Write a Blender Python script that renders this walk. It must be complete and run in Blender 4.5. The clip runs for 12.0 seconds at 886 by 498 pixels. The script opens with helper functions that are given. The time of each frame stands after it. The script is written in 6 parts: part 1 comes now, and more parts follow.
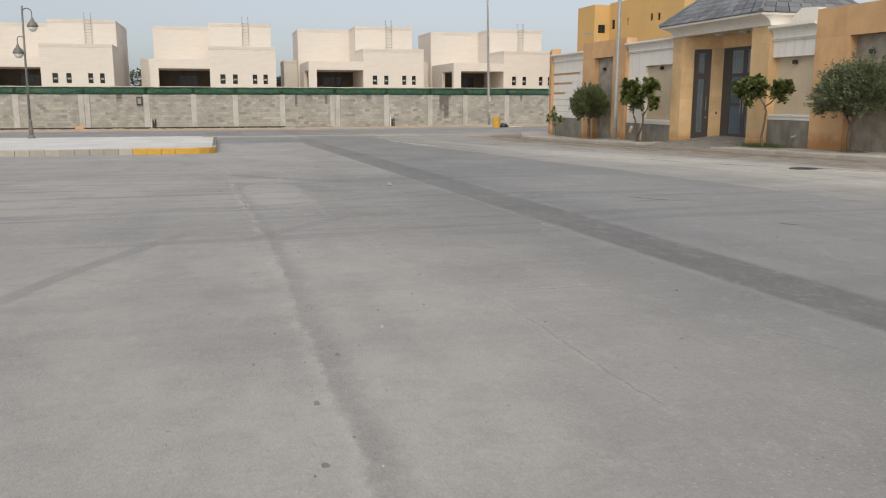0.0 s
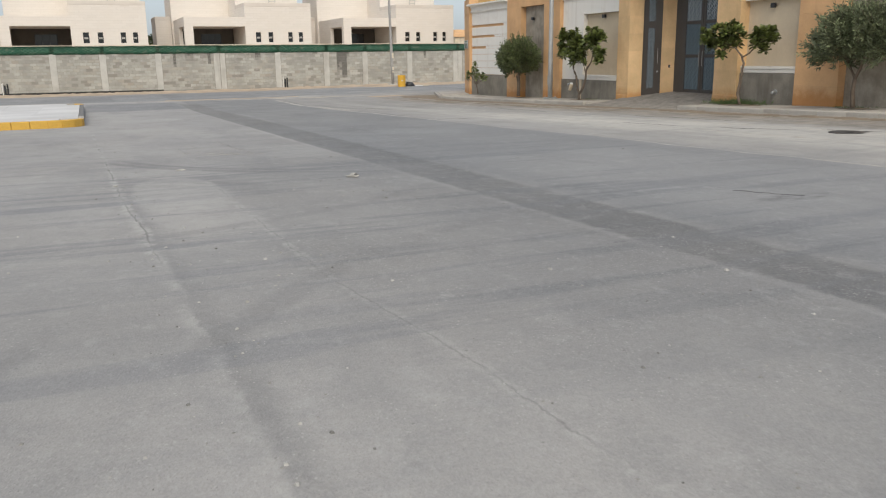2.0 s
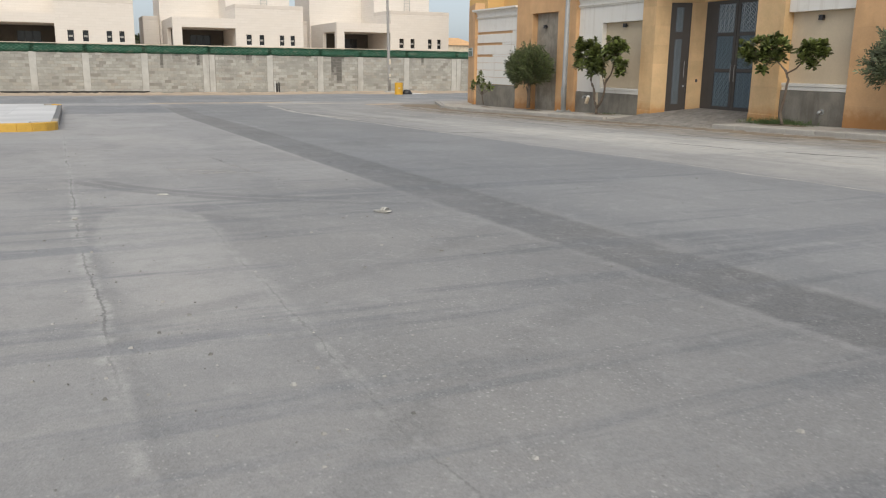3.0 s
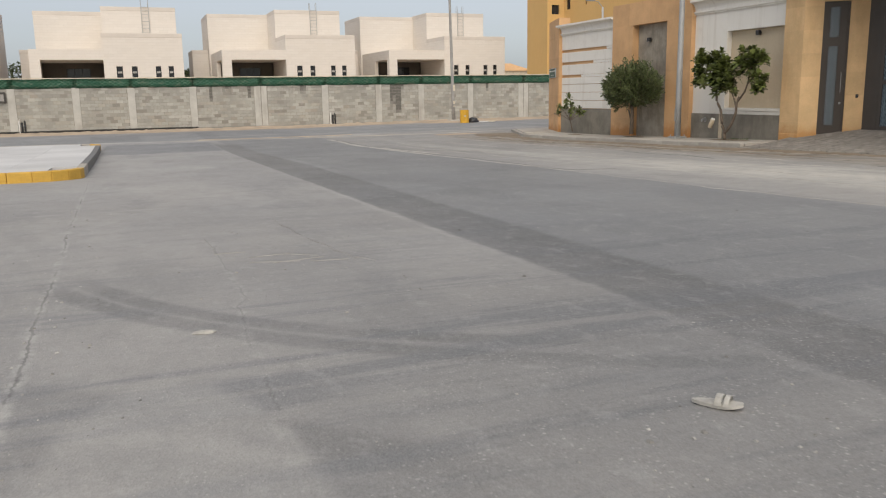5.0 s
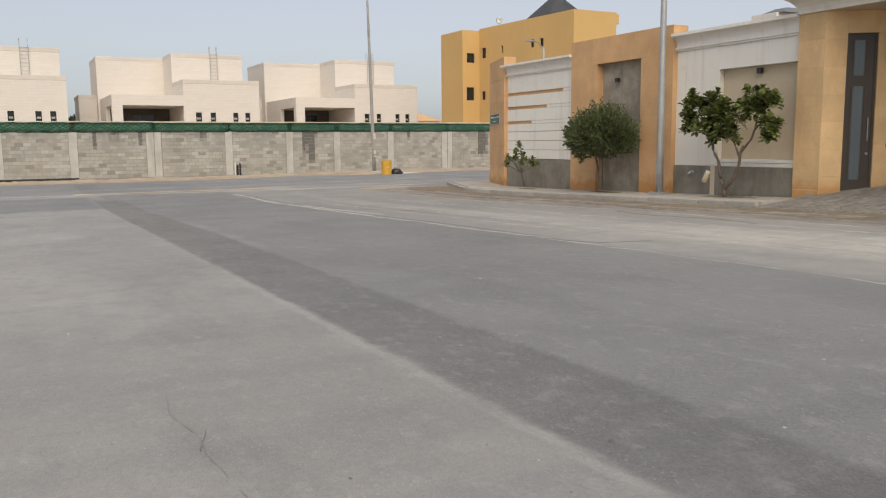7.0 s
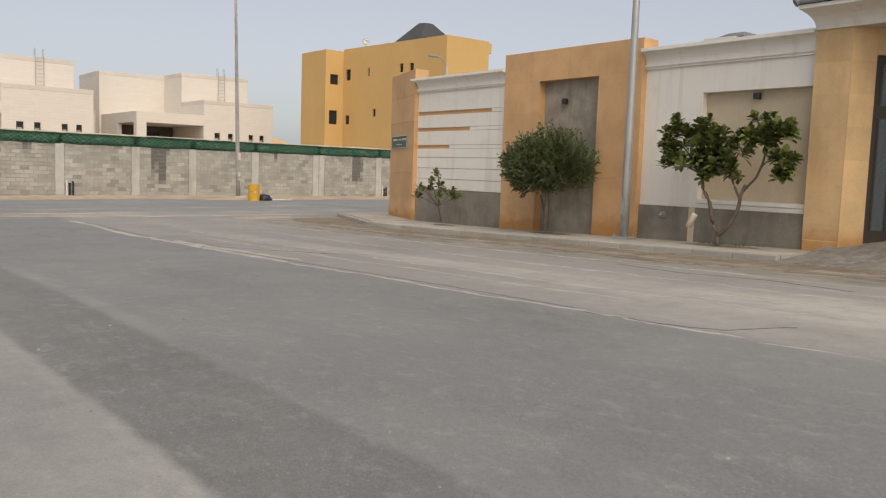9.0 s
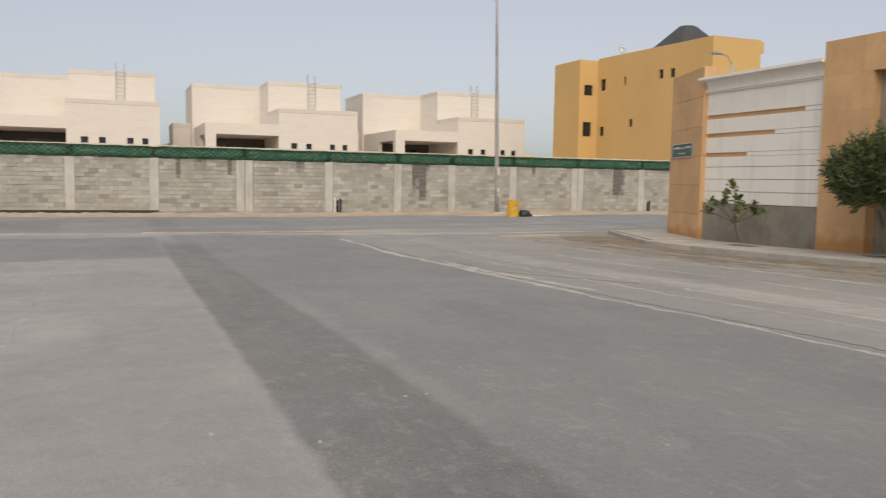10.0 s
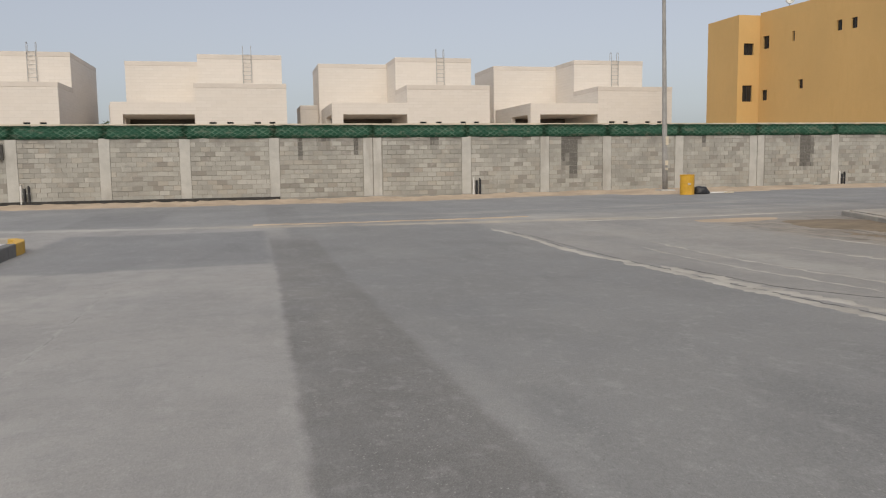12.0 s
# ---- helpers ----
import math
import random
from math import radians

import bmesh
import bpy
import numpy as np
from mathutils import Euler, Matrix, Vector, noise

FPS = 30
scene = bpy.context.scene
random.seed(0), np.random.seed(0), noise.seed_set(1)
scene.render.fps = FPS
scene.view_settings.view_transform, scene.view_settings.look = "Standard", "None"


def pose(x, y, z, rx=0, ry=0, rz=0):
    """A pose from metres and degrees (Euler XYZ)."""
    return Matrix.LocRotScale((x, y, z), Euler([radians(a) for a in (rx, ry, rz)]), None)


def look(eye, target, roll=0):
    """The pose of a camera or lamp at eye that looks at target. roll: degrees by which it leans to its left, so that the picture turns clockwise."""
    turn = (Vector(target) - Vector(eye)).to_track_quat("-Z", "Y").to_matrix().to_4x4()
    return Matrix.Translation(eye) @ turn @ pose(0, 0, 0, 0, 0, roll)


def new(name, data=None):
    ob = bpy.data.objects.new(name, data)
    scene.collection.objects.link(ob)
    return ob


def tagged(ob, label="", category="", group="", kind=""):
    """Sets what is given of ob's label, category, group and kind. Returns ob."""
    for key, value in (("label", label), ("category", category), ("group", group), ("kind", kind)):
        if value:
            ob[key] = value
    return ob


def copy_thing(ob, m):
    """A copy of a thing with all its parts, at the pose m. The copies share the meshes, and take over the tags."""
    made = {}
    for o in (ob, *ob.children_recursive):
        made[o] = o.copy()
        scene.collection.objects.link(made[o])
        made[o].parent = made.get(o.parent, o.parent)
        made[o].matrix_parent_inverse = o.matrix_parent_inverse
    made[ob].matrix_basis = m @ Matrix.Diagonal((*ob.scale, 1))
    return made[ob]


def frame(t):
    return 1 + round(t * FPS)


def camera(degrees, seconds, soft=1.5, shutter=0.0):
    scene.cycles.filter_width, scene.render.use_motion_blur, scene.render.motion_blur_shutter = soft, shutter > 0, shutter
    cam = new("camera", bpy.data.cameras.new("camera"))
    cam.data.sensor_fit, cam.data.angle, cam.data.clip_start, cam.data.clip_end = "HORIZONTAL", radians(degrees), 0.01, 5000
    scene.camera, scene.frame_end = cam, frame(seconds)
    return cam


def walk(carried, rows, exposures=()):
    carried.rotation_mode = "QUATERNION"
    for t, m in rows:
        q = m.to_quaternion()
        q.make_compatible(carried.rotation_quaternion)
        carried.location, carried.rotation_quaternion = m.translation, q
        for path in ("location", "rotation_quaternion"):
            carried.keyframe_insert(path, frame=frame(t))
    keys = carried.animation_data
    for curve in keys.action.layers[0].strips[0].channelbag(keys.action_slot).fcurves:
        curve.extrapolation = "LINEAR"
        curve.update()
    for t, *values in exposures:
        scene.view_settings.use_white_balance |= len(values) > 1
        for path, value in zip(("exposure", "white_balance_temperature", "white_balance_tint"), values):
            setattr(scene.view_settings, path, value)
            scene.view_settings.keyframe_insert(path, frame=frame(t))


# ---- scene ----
cam = camera(56.9, 12.0, 1.15, 0.12)
METRES, EYE, TILT, LEAN, TURN = 32.0, 2.25, 0.0, 0.0, -15.2
ROWS = [
    (0.0, 0.0, 0.0, 0.0, 0.01, -10.42, -0.04),
    (0.5, -0.0142, 0.0376, -0.0007, -1.49, -10.64, 1.05),
    (1.0, -0.0259, 0.0755, -0.0015, -3.7, -10.76, 1.61),
    (1.5, -0.0352, 0.114, -0.0021, -5.2, -12.67, 2.3),
    (2.0, -0.0426, 0.1533, -0.0029, -8.15, -13.3, 0.74),
    (2.5, -0.0485, 0.1928, -0.0036, -9.24, -13.06, -0.57),
    (4.5, -0.0737, 0.3515, -0.0077, -6.46, -10.88, -1.14),
    (5.0, -0.0798, 0.393, -0.0091, -5.89, -10.85, 0.92),
    (5.5, -0.0842, 0.4343, -0.0101, -5.7, -10.74, 0.24),
    (6.0, -0.0868, 0.4777, -0.0111, -8.15, -10.05, 1.94),
    (6.5, -0.0902, 0.5202, -0.0121, -11.54, -8.03, 1.03),
    (8.5, -0.1092, 0.6941, -0.0151, -14.2, -6.75, -0.13),
    (9.0, -0.113, 0.7369, -0.0167, -23.65, -5.3, -1.91),
    (9.5, -0.1151, 0.7813, -0.0181, -23.9, -3.7, -4.03),
    (10.0, -0.1192, 0.817, -0.0177, -6.74, -4.75, -0.96),
    (10.5, -0.1238, 0.8591, -0.0188, 0.68, -5.4, -0.03),
    (11.0, -0.1289, 0.9009, -0.0198, 2.97, -6.59, 1.62),
    (11.5, -0.1347, 0.9437, -0.0211, 3.56, -6.36, 1.12),
    (12.0, -0.1391, 0.9875, -0.0227, 2.0, -6.19, 0.73),
]
walk(cam, [(t, pose(0, 0, EYE, TILT, LEAN, TURN) @ pose(METRES * x, METRES * y, METRES * z, 90 + pitch, roll, yaw)) for t, x, y, z, yaw, pitch, roll in ROWS],
     ((0.0, 0.0, 6500, 8), (2.5, 0.11, 6250, 7), (4.5, 0.07, 6450, 8), (5.3, -0.05, 6500, 9), (6.5, 0.02, 6600, 9), (8.5, -0.09, 6600, 9), (9.5, 0.03, 7000, 10), (10.5, -0.14, 6450, 9), (12.0, -0.18, 6500, 9)))


# ---- world, sun, exposure ----
world = bpy.data.worlds.new("sky")
scene.world = world
world.use_nodes = True
wn = world.node_tree.nodes
sky = wn.new("ShaderNodeTexSky")
sky.sky_type = "NISHITA"
sky.sun_disc = False
sky.sun_elevation = radians(42)
sky.sun_rotation = radians(205)
sky.air_density, sky.dust_density, sky.ozone_density = 1.0, 2.2, 1.0
wn["Background"].inputs["Strength"].default_value = 0.135
# haze: the dusk sky is paler than a clear one
pale = wn.new("ShaderNodeHueSaturation")
pale.inputs["Saturation"].default_value = 0.5
pale.inputs["Hue"].default_value = 0.525
world.node_tree.links.new(sky.outputs["Color"], pale.inputs["Color"])
veil = wn.new("ShaderNodeMix")
veil.data_type = "RGBA"
veil.inputs[0].default_value = 0.45
veil.inputs[7].default_value = (3.95, 4.32, 4.9, 1)
world.node_tree.links.new(pale.outputs["Color"], veil.inputs[6])
world.node_tree.links.new(veil.outputs[2], wn["Background"].inputs["Color"])
sun = new("sun", bpy.data.lights.new("sun", "SUN"))
sun.data.energy, sun.data.angle, sun.data.color = 2.4, radians(62), (1.0, 0.89, 0.75)
sun.matrix_world = look((-7, -22, 27), (0, 0, 0))


# ---- materials ----
class Nodes:
    """A material's node tree with short calls; sockets in, sockets out."""

    def __init__(self, name):
        self.mat = bpy.data.materials.new(name)
        self.mat.use_nodes = True
        self.tree = self.mat.node_tree
        self.bsdf = self.tree.nodes["Principled BSDF"]
        self.tc = self.tree.nodes.new("ShaderNodeTexCoord")
        self.obj = self.tc.outputs["Object"]

    def put(self, socket, v):
        if isinstance(v, bpy.types.NodeSocket):
            self.tree.links.new(v, socket)
        elif v is not None:
            socket.default_value = v

    def math(self, op, a, b=None, clamp=False):
        n = self.tree.nodes.new("ShaderNodeMath")
        n.operation, n.use_clamp = op, clamp
        self.put(n.inputs[0], a)
        self.put(n.inputs[1], b)
        return n.outputs[0]

    def add(self, a, b):
        return self.math("ADD", a, b)

    def mul(self, a, b, clamp=False):
        return self.math("MULTIPLY", a, b, clamp)

    def ramp(self, v, lo, hi, a=0.0, b=1.0):
        n = self.tree.nodes.new("ShaderNodeMapRange")
        n.interpolation_type = "SMOOTHSTEP"
        for i, q in enumerate((v, lo, hi, a, b)):
            self.put(n.inputs[i], q)
        return n.outputs[0]

    def xyz(self, v=None):
        n = self.tree.nodes.new("ShaderNodeSeparateXYZ")
        self.put(n.inputs[0], v or self.obj)
        return n.outputs

    def stretch(self, s, v=None):
        n = self.tree.nodes.new("ShaderNodeVectorMath")
        n.operation = "MULTIPLY"
        self.put(n.inputs[0], v or self.obj)
        n.inputs[1].default_value = s
        return n.outputs[0]

    def noise(self, scale, detail=4.0, rough=0.6, vec=None):
        n = self.tree.nodes.new("ShaderNodeTexNoise")
        self.put(n.inputs["Vector"], vec or self.obj)
        n.inputs["Scale"].default_value, n.inputs["Detail"].default_value, n.inputs["Roughness"].default_value = scale, detail, rough
        return n.outputs["Fac"]

    def voronoi(self, scale, vec=None, feature="F1"):
        n = self.tree.nodes.new("ShaderNodeTexVoronoi")
        n.feature = feature
        self.put(n.inputs["Vector"], vec or self.obj)
        n.inputs["Scale"].default_value = scale
        return n.outputs["Distance"]

    def mix(self, f, a, b, mode="MIX"):
        n = self.tree.nodes.new("ShaderNodeMix")
        n.data_type, n.blend_type = "RGBA", mode
        self.put(n.inputs[0], f)
        for s, q in ((n.inputs[6], a), (n.inputs[7], b)):
            self.put(s, (*q, 1) if isinstance(q, tuple) and len(q) == 3 else q)
        return n.outputs[2]

    def bump(self, h, strength=0.3, distance=0.01):
        n = self.tree.nodes.new("ShaderNodeBump")
        n.inputs["Strength"].default_value, n.inputs["Distance"].default_value = strength, distance
        self.put(n.inputs["Height"], h)
        self.put(self.bsdf.inputs["Normal"], n.outputs[0])

    def random(self):
        return self.tree.nodes.new("ShaderNodeObjectInfo").outputs["Random"]

    def island(self):
        return self.tree.nodes.new("ShaderNodeNewGeometry").outputs["Random Per Island"]

    def done(self, colour, rough=0.8, metal=0.0, spec=None):
        self.put(self.bsdf.inputs["Base Color"], (*colour, 1) if isinstance(colour, tuple) else colour)
        self.put(self.bsdf.inputs["Roughness"], rough)
        self.put(self.bsdf.inputs["Metallic"], metal)
        self.put(self.bsdf.inputs["Specular IOR Level"], spec)
        return self.mat


def surface(name, colour, rough=0.8, metal=0.0, splash=None, vary=0.15, big=0.6, fine=25.0, relief=0.25, depth=0.004, dirt=None, dirt_amount=0.4, per="", per_amount=0.2):
    """A surface with blotches, grain, stains and fine relief; per: 'object' or 'island' varies the pieces."""
    n = Nodes(name)
    c = n.mix(n.ramp(n.noise(big, 5), 0.3, 0.7), tuple(v * (1 - vary) for v in colour), tuple(min(1, v * (1 + vary)) for v in colour))
    c = n.mix(0.5 * vary + 0.1, c, n.mix(n.noise(fine, 6, 0.7), (0.0, 0.0, 0.0), tuple(min(1, 2 * v) for v in colour)))
    if dirt:
        streak = n.mul(n.noise(1.7, 6, 0.65, n.stretch((1.6, 1.6, 0.35))), n.noise(0.5, 3))
        c = n.mix(n.ramp(streak, 0.22, 0.42, 0.0, dirt_amount), c, dirt)
    if splash:
        x, y, z = n.xyz()
        foot = n.math("SUBTRACT", z, n.add(n.mul(y, -0.0245), 1.22))
        c = n.mix(n.ramp(n.add(foot, n.mul(n.noise(2.2, 6, 0.7), -0.9)), -0.40, 0.06, 0.85, 0.0), c, splash)
    if per:
        r = n.random() if per == "object" else n.island()
        c = n.mix(1.0, c, n.mix(r, (1 - per_amount,) * 3, (1 + per_amount,) * 3), "MULTIPLY")
    n.bump(n.noise(fine * 2, 6, 0.7), relief, depth)
    return n.done(c, n.ramp(n.noise(fine * 0.3, 3), 0.2, 0.8, max(0.05, rough - 0.1), min(1, rough + 0.1)), metal)


def circle_through(p, q, s):
    """Centre and radius of the circle through three plan points."""
    (ax, ay), (bx, by), (cx, cy) = p, q, s
    d = 2 * (ax * (by - cy) + bx * (cy - ay) + cx * (ay - by))
    a, b, c = ax * ax + ay * ay, bx * bx + by * by, cx * cx + cy * cy
    x, y = (a * (by - cy) + b * (cy - ay) + c * (ay - by)) / d, (a * (cx - bx) + b * (ax - cx) + c * (bx - ax)) / d
    return x, y, math.hypot(ax - x, ay - y)


def asphalt():
    """Worn dusty asphalt: lanes of different age, a dark patched strip, tyre marks, cracks and blown sand."""
    n = Nodes("asphalt")
    x, y, z = n.xyz()
    wob = n.math("SUBTRACT", n.noise(0.35, 3), 0.5)
    wob2 = n.math("SUBTRACT", n.noise(2.6, 4), 0.5)
    xw = n.add(x, n.add(n.mul(wob, 0.35), n.mul(wob2, 0.10)))
    yw = n.add(y, n.add(n.mul(wob, 1.4), n.mul(wob2, 0.5)))
    c = n.mix(n.ramp(n.noise(0.22, 5), 0.3, 0.7), (0.262, 0.250, 0.237), (0.330, 0.316, 0.299))
    # the lane beyond the strip: newer and bluer
    lane = n.mul(n.ramp(xw, 4.6, 4.9), n.ramp(xw, 9.3, 9.9, 1.0, 0.0))
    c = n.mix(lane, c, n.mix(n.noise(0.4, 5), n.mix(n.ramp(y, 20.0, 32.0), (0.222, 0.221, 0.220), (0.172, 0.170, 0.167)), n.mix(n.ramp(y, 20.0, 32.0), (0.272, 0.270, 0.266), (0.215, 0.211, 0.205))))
    # the dark patched strip
    left = n.math("MINIMUM", n.add(n.mul(y, 0.0135), 3.72), 4.30)
    right = n.math("MINIMUM", n.add(n.mul(y, 0.029), 4.26), 5.25)
    xs = n.add(x, n.mul(wob2, 0.12))
    strip = n.mul(n.ramp(n.math("SUBTRACT", xs, left), -0.03, 0.05), n.ramp(n.math("SUBTRACT", xs, right), -0.05, 0.07, 1.0, 0.0))
    strip = n.mul(strip, n.ramp(yw, 48.0, 51.0, 1.0, 0.0))
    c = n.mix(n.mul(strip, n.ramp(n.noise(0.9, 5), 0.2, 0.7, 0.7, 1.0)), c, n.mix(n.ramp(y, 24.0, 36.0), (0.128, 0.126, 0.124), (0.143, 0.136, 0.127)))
    # blown dust beside the villa and over the crossing's edge
    dust = n.mul(n.ramp(xw, 9.3, 9.9), n.ramp(yw, 50.0, 55.0, 1.0, 0.0))
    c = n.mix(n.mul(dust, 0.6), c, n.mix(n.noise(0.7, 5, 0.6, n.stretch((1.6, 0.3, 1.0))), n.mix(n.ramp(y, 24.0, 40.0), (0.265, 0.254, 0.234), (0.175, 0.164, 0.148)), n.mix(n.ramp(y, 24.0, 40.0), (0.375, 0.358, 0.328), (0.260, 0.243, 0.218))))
    width = n.ramp(y, 20.0, 36.0, 1.9, 0.45)
    off = n.math("ABSOLUTE", n.math("SUBTRACT", n.add(xw, n.mul(wob2, 0.7)), n.ramp(y, 18.0, 34.0, 12.7, 11.7)))
    band = n.mul(n.ramp(n.math("DIVIDE", off, width), 0.55, 1.1, 1.0, 0.0), n.ramp(n.noise(0.8, 6, 0.65, n.stretch((2.0, 0.35, 1.0))), 0.36, 0.52, 0.2, 1.0))
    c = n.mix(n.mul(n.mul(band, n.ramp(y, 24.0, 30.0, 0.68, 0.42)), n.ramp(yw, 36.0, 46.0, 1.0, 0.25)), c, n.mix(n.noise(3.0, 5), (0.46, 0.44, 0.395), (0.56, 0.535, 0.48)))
    # the crossing road
    cross = n.ramp(yw, 52.5, 54.5)
    c = n.mix(cross, c, n.mix(n.noise(0.3, 5, 0.6, n.stretch((0.3, 1.5, 1.0))), (0.160, 0.161, 0.164), (0.243, 0.242, 0.240)))
    # the old edge of the crossing: a thin broken pale line with sand blown along it
    off = n.math("ABSOLUTE", n.math("SUBTRACT", n.add(y, n.add(n.mul(wob2, 0.9), n.mul(x, 0.115))), 53.1))
    line = n.mul(n.ramp(off, 0.15, 0.5, 0.9, 0.0), n.ramp(n.noise(0.7, 5, 0.65, n.stretch((0.5, 1.5, 1.0))), 0.36, 0.52, 0.1, 1.0))
    c = n.mix(n.mul(line, n.ramp(x, 12.0, 15.0, 1.0, 0.3)), c, n.mix(n.ramp(x, 1.0, 5.0), (0.40, 0.385, 0.355), (0.46, 0.39, 0.29)))
    drift = n.mul(n.mul(n.ramp(yw, 50.5, 52.0), n.ramp(yw, 56.5, 58.5, 1.0, 0.0)), n.ramp(n.noise(0.45, 6, 0.65, n.stretch((0.5, 2.0, 1.0))), 0.47, 0.62, 0.0, 0.55))
    c = n.mix(n.mul(drift, n.ramp(x, 2.0, 8.0)), c, (0.37, 0.345, 0.30))
    for a, b in ((-0.9, 1.4), (4.35, 5.35)):
        old = n.mul(n.mul(n.ramp(xw, a, a + 0.15), n.ramp(xw, b, b + 0.15, 1.0, 0.0)), n.mul(n.ramp(yw, 53.6, 54.2), n.ramp(yw, 61.0, 62.0, 1.0, 0.0)))
        c = n.mix(n.mul(old, 0.4), c, (0.115, 0.114, 0.115))
    patch = n.mul(n.mul(n.ramp(yw, 44.6, 45.0), n.ramp(yw, 51.0, 51.6, 1.0, 0.0)), n.mul(n.ramp(xw, -0.2, 0.1), n.ramp(xw, 4.1, 4.4, 1.0, 0.0)))
    c = n.mix(n.mul(patch, 0.85), c, (0.160, 0.162, 0.167))
    # sand along the kerb and the far wall
    kerbside = n.mul(n.ramp(n.add(xw, n.mul(wob2, 1.8)), 14.0, 15.2), n.ramp(yw, 48.0, 51.0, 1.0, 0.0))
    kerbside = n.mul(kerbside, n.ramp(n.noise(1.0, 6, 0.65, n.stretch((1.5, 0.3, 1.0))), 0.36, 0.56, 0.55, 1.0))
    c = n.mix(kerbside, c, n.mix(n.ramp(n.noise(2.0, 6, 0.7, n.stretch((1.5, 0.6, 1.0))), 0.36, 0.62), (0.105, 0.082, 0.058), (0.29, 0.245, 0.19)))
    c = n.mix(n.ramp(yw, 63.0, 64.6), c, n.mix(n.noise(2.2, 6), (0.33, 0.255, 0.180), (0.46, 0.37, 0.28)))
    # tyre marks
    marks = None
    for p, q, s, w, a in (((0.47, 19.74), (1.65, 17.77), (3.05, 16.71), 0.11, 0.55), ((0.23, 19.63), (1.59, 17.46), (3.89, 15.88), 0.12, 0.6),
                          ((0.05, 17.16), (0.91, 16.42), (1.75, 15.55), 0.17, 0.45), ((0.30, 16.26), (0.78, 15.91), (1.50, 15.20), 0.16, 0.4),
                          ((0.32, 12.31), (2.52, 13.27), (3.90, 14.45), 0.12, 0.30), ((0.40, 9.05), (1.33, 10.30), (3.30, 11.75), 0.13, 0.27),
                          ((-1.60, 6.20), (-1.18, 7.56), (-0.45, 9.44), 0.10, 0.45), ((-1.40, 5.10), (-0.38, 5.21), (0.50, 5.10), 0.16, 0.3)):
        cx, cy, r = circle_through(p, q, s)
        d = n.math("SQRT", n.add(n.math("POWER", n.math("SUBTRACT", x, cx), 2.0), n.math("POWER", n.math("SUBTRACT", y, cy), 2.0)))
        d = n.math("ABSOLUTE", n.math("SUBTRACT", n.add(d, n.mul(wob2, 0.08)), r))
        y0, y1 = min(p[1], s[1]), max(p[1], s[1])
        m = n.mul(n.ramp(d, w * 0.5, w * 1.25, a, 0.0), n.mul(n.ramp(y, y0 - 0.6, y0 + 0.3), n.ramp(y, y1 - 0.3, y1 + 0.6, 1.0, 0.0)))
        m = n.mul(m, n.mul(n.ramp(x, p[0] - 0.7, p[0] + 0.2), n.ramp(x, s[0] - 0.2, s[0] + 0.7, 1.0, 0.0)))
        marks = m if marks is None else n.math("MAXIMUM", marks, m)
    c = n.mix(n.mul(marks, n.ramp(n.noise(1.3, 4), 0.25, 0.6, 0.3, 1.0)), c, (0.085, 0.085, 0.087))
    # faint drifting bands across the lane
    band = n.ramp(n.noise(0.8, 4, 0.6, n.stretch((0.25, 1.3, 1.0))), 0.48, 0.68, 0.0, 0.35)
    c = n.mix(n.mul(band, n.ramp(y, 26, 36, 1.0, 0.3)), c, (0.178, 0.178, 0.178))
    # worn and washed patches, long in the driving direction
    worn = n.ramp(n.noise(0.45, 5, 0.6, n.stretch((1.0, 0.45, 1.0))), 0.46, 0.60, 0.0, 0.5)
    c = n.mix(worn, c, n.mix(1.0, c, (1.30, 1.29, 1.26), "MULTIPLY"))
    dull = n.ramp(n.noise(0.9, 5, 0.65, n.stretch((1.0, 0.3, 1.0))), 0.52, 0.66, 0.0, 0.5)
    c = n.mix(dull, c, n.mix(1.0, c, (0.72, 0.73, 0.74), "MULTIPLY"))
    # a dark oily streak
    d = n.add(n.math("POWER", n.mul(n.math("SUBTRACT", xw, 6.55), 1.6), 2.0), n.math("POWER", n.mul(n.math("SUBTRACT", y, 11.25), 5.0), 2.0))
    c = n.mix(n.mul(n.ramp(d, 0.2, 1.0, 0.75, 0.0), n.ramp(n.noise(5.0, 4), 0.35, 0.6)), c, (0.06, 0.06, 0.06))
    # joints and cracks: a dark slit with a crumbled pale rim
    jag = n.add(n.mul(n.math("SUBTRACT", n.noise(1.7, 3), 0.5), 0.10), n.mul(n.math("SUBTRACT", n.noise(9.0, 4, 0.7), 0.5), 0.07))
    gaps = n.noise(0.9, 4, 0.65)
    crack, rim = None, None
    for bends, w, a, lo, hi in ((((3.0, 0.45), (7.3, 0.42), (8.6, 0.38), (11.5, 0.35), (16.1, 0.22), (20.3, 0.17), (24.0, 0.10), (29.0, 0.05), (33.0, 0.0)), 0.008, 0.62, 10.5, 33.0),
                                (((3.0, 1.85), (5.62, 1.86), (5.75, 1.60), (8.0, 1.50), (10.5, 1.35), (15.9, 1.35), (17.5, 1.41), (18.4, 1.46), (18.7, 1.55), (22.0, 1.56)), 0.0065, 0.36, 1.5, 23.0),
                                (((24.0, 2.36), (35.0, 2.24), (38.2, 2.25), (41.5, 2.22), (44.0, 2.20)), 0.006, 0.55, 31.0, 43.5),
                                (((3.0, 3.35), (4.4, 3.10), (4.8, 2.88), (5.4, 2.70), (7.0, 2.5)), 0.006, 0.4, 2.5, 6.5)):
        mid = bends[0][1]
        for (ya, xa), (yb, xb) in zip(bends, bends[1:]):
            mid = n.add(mid, n.ramp(y, ya, yb, 0.0, xb - xa))
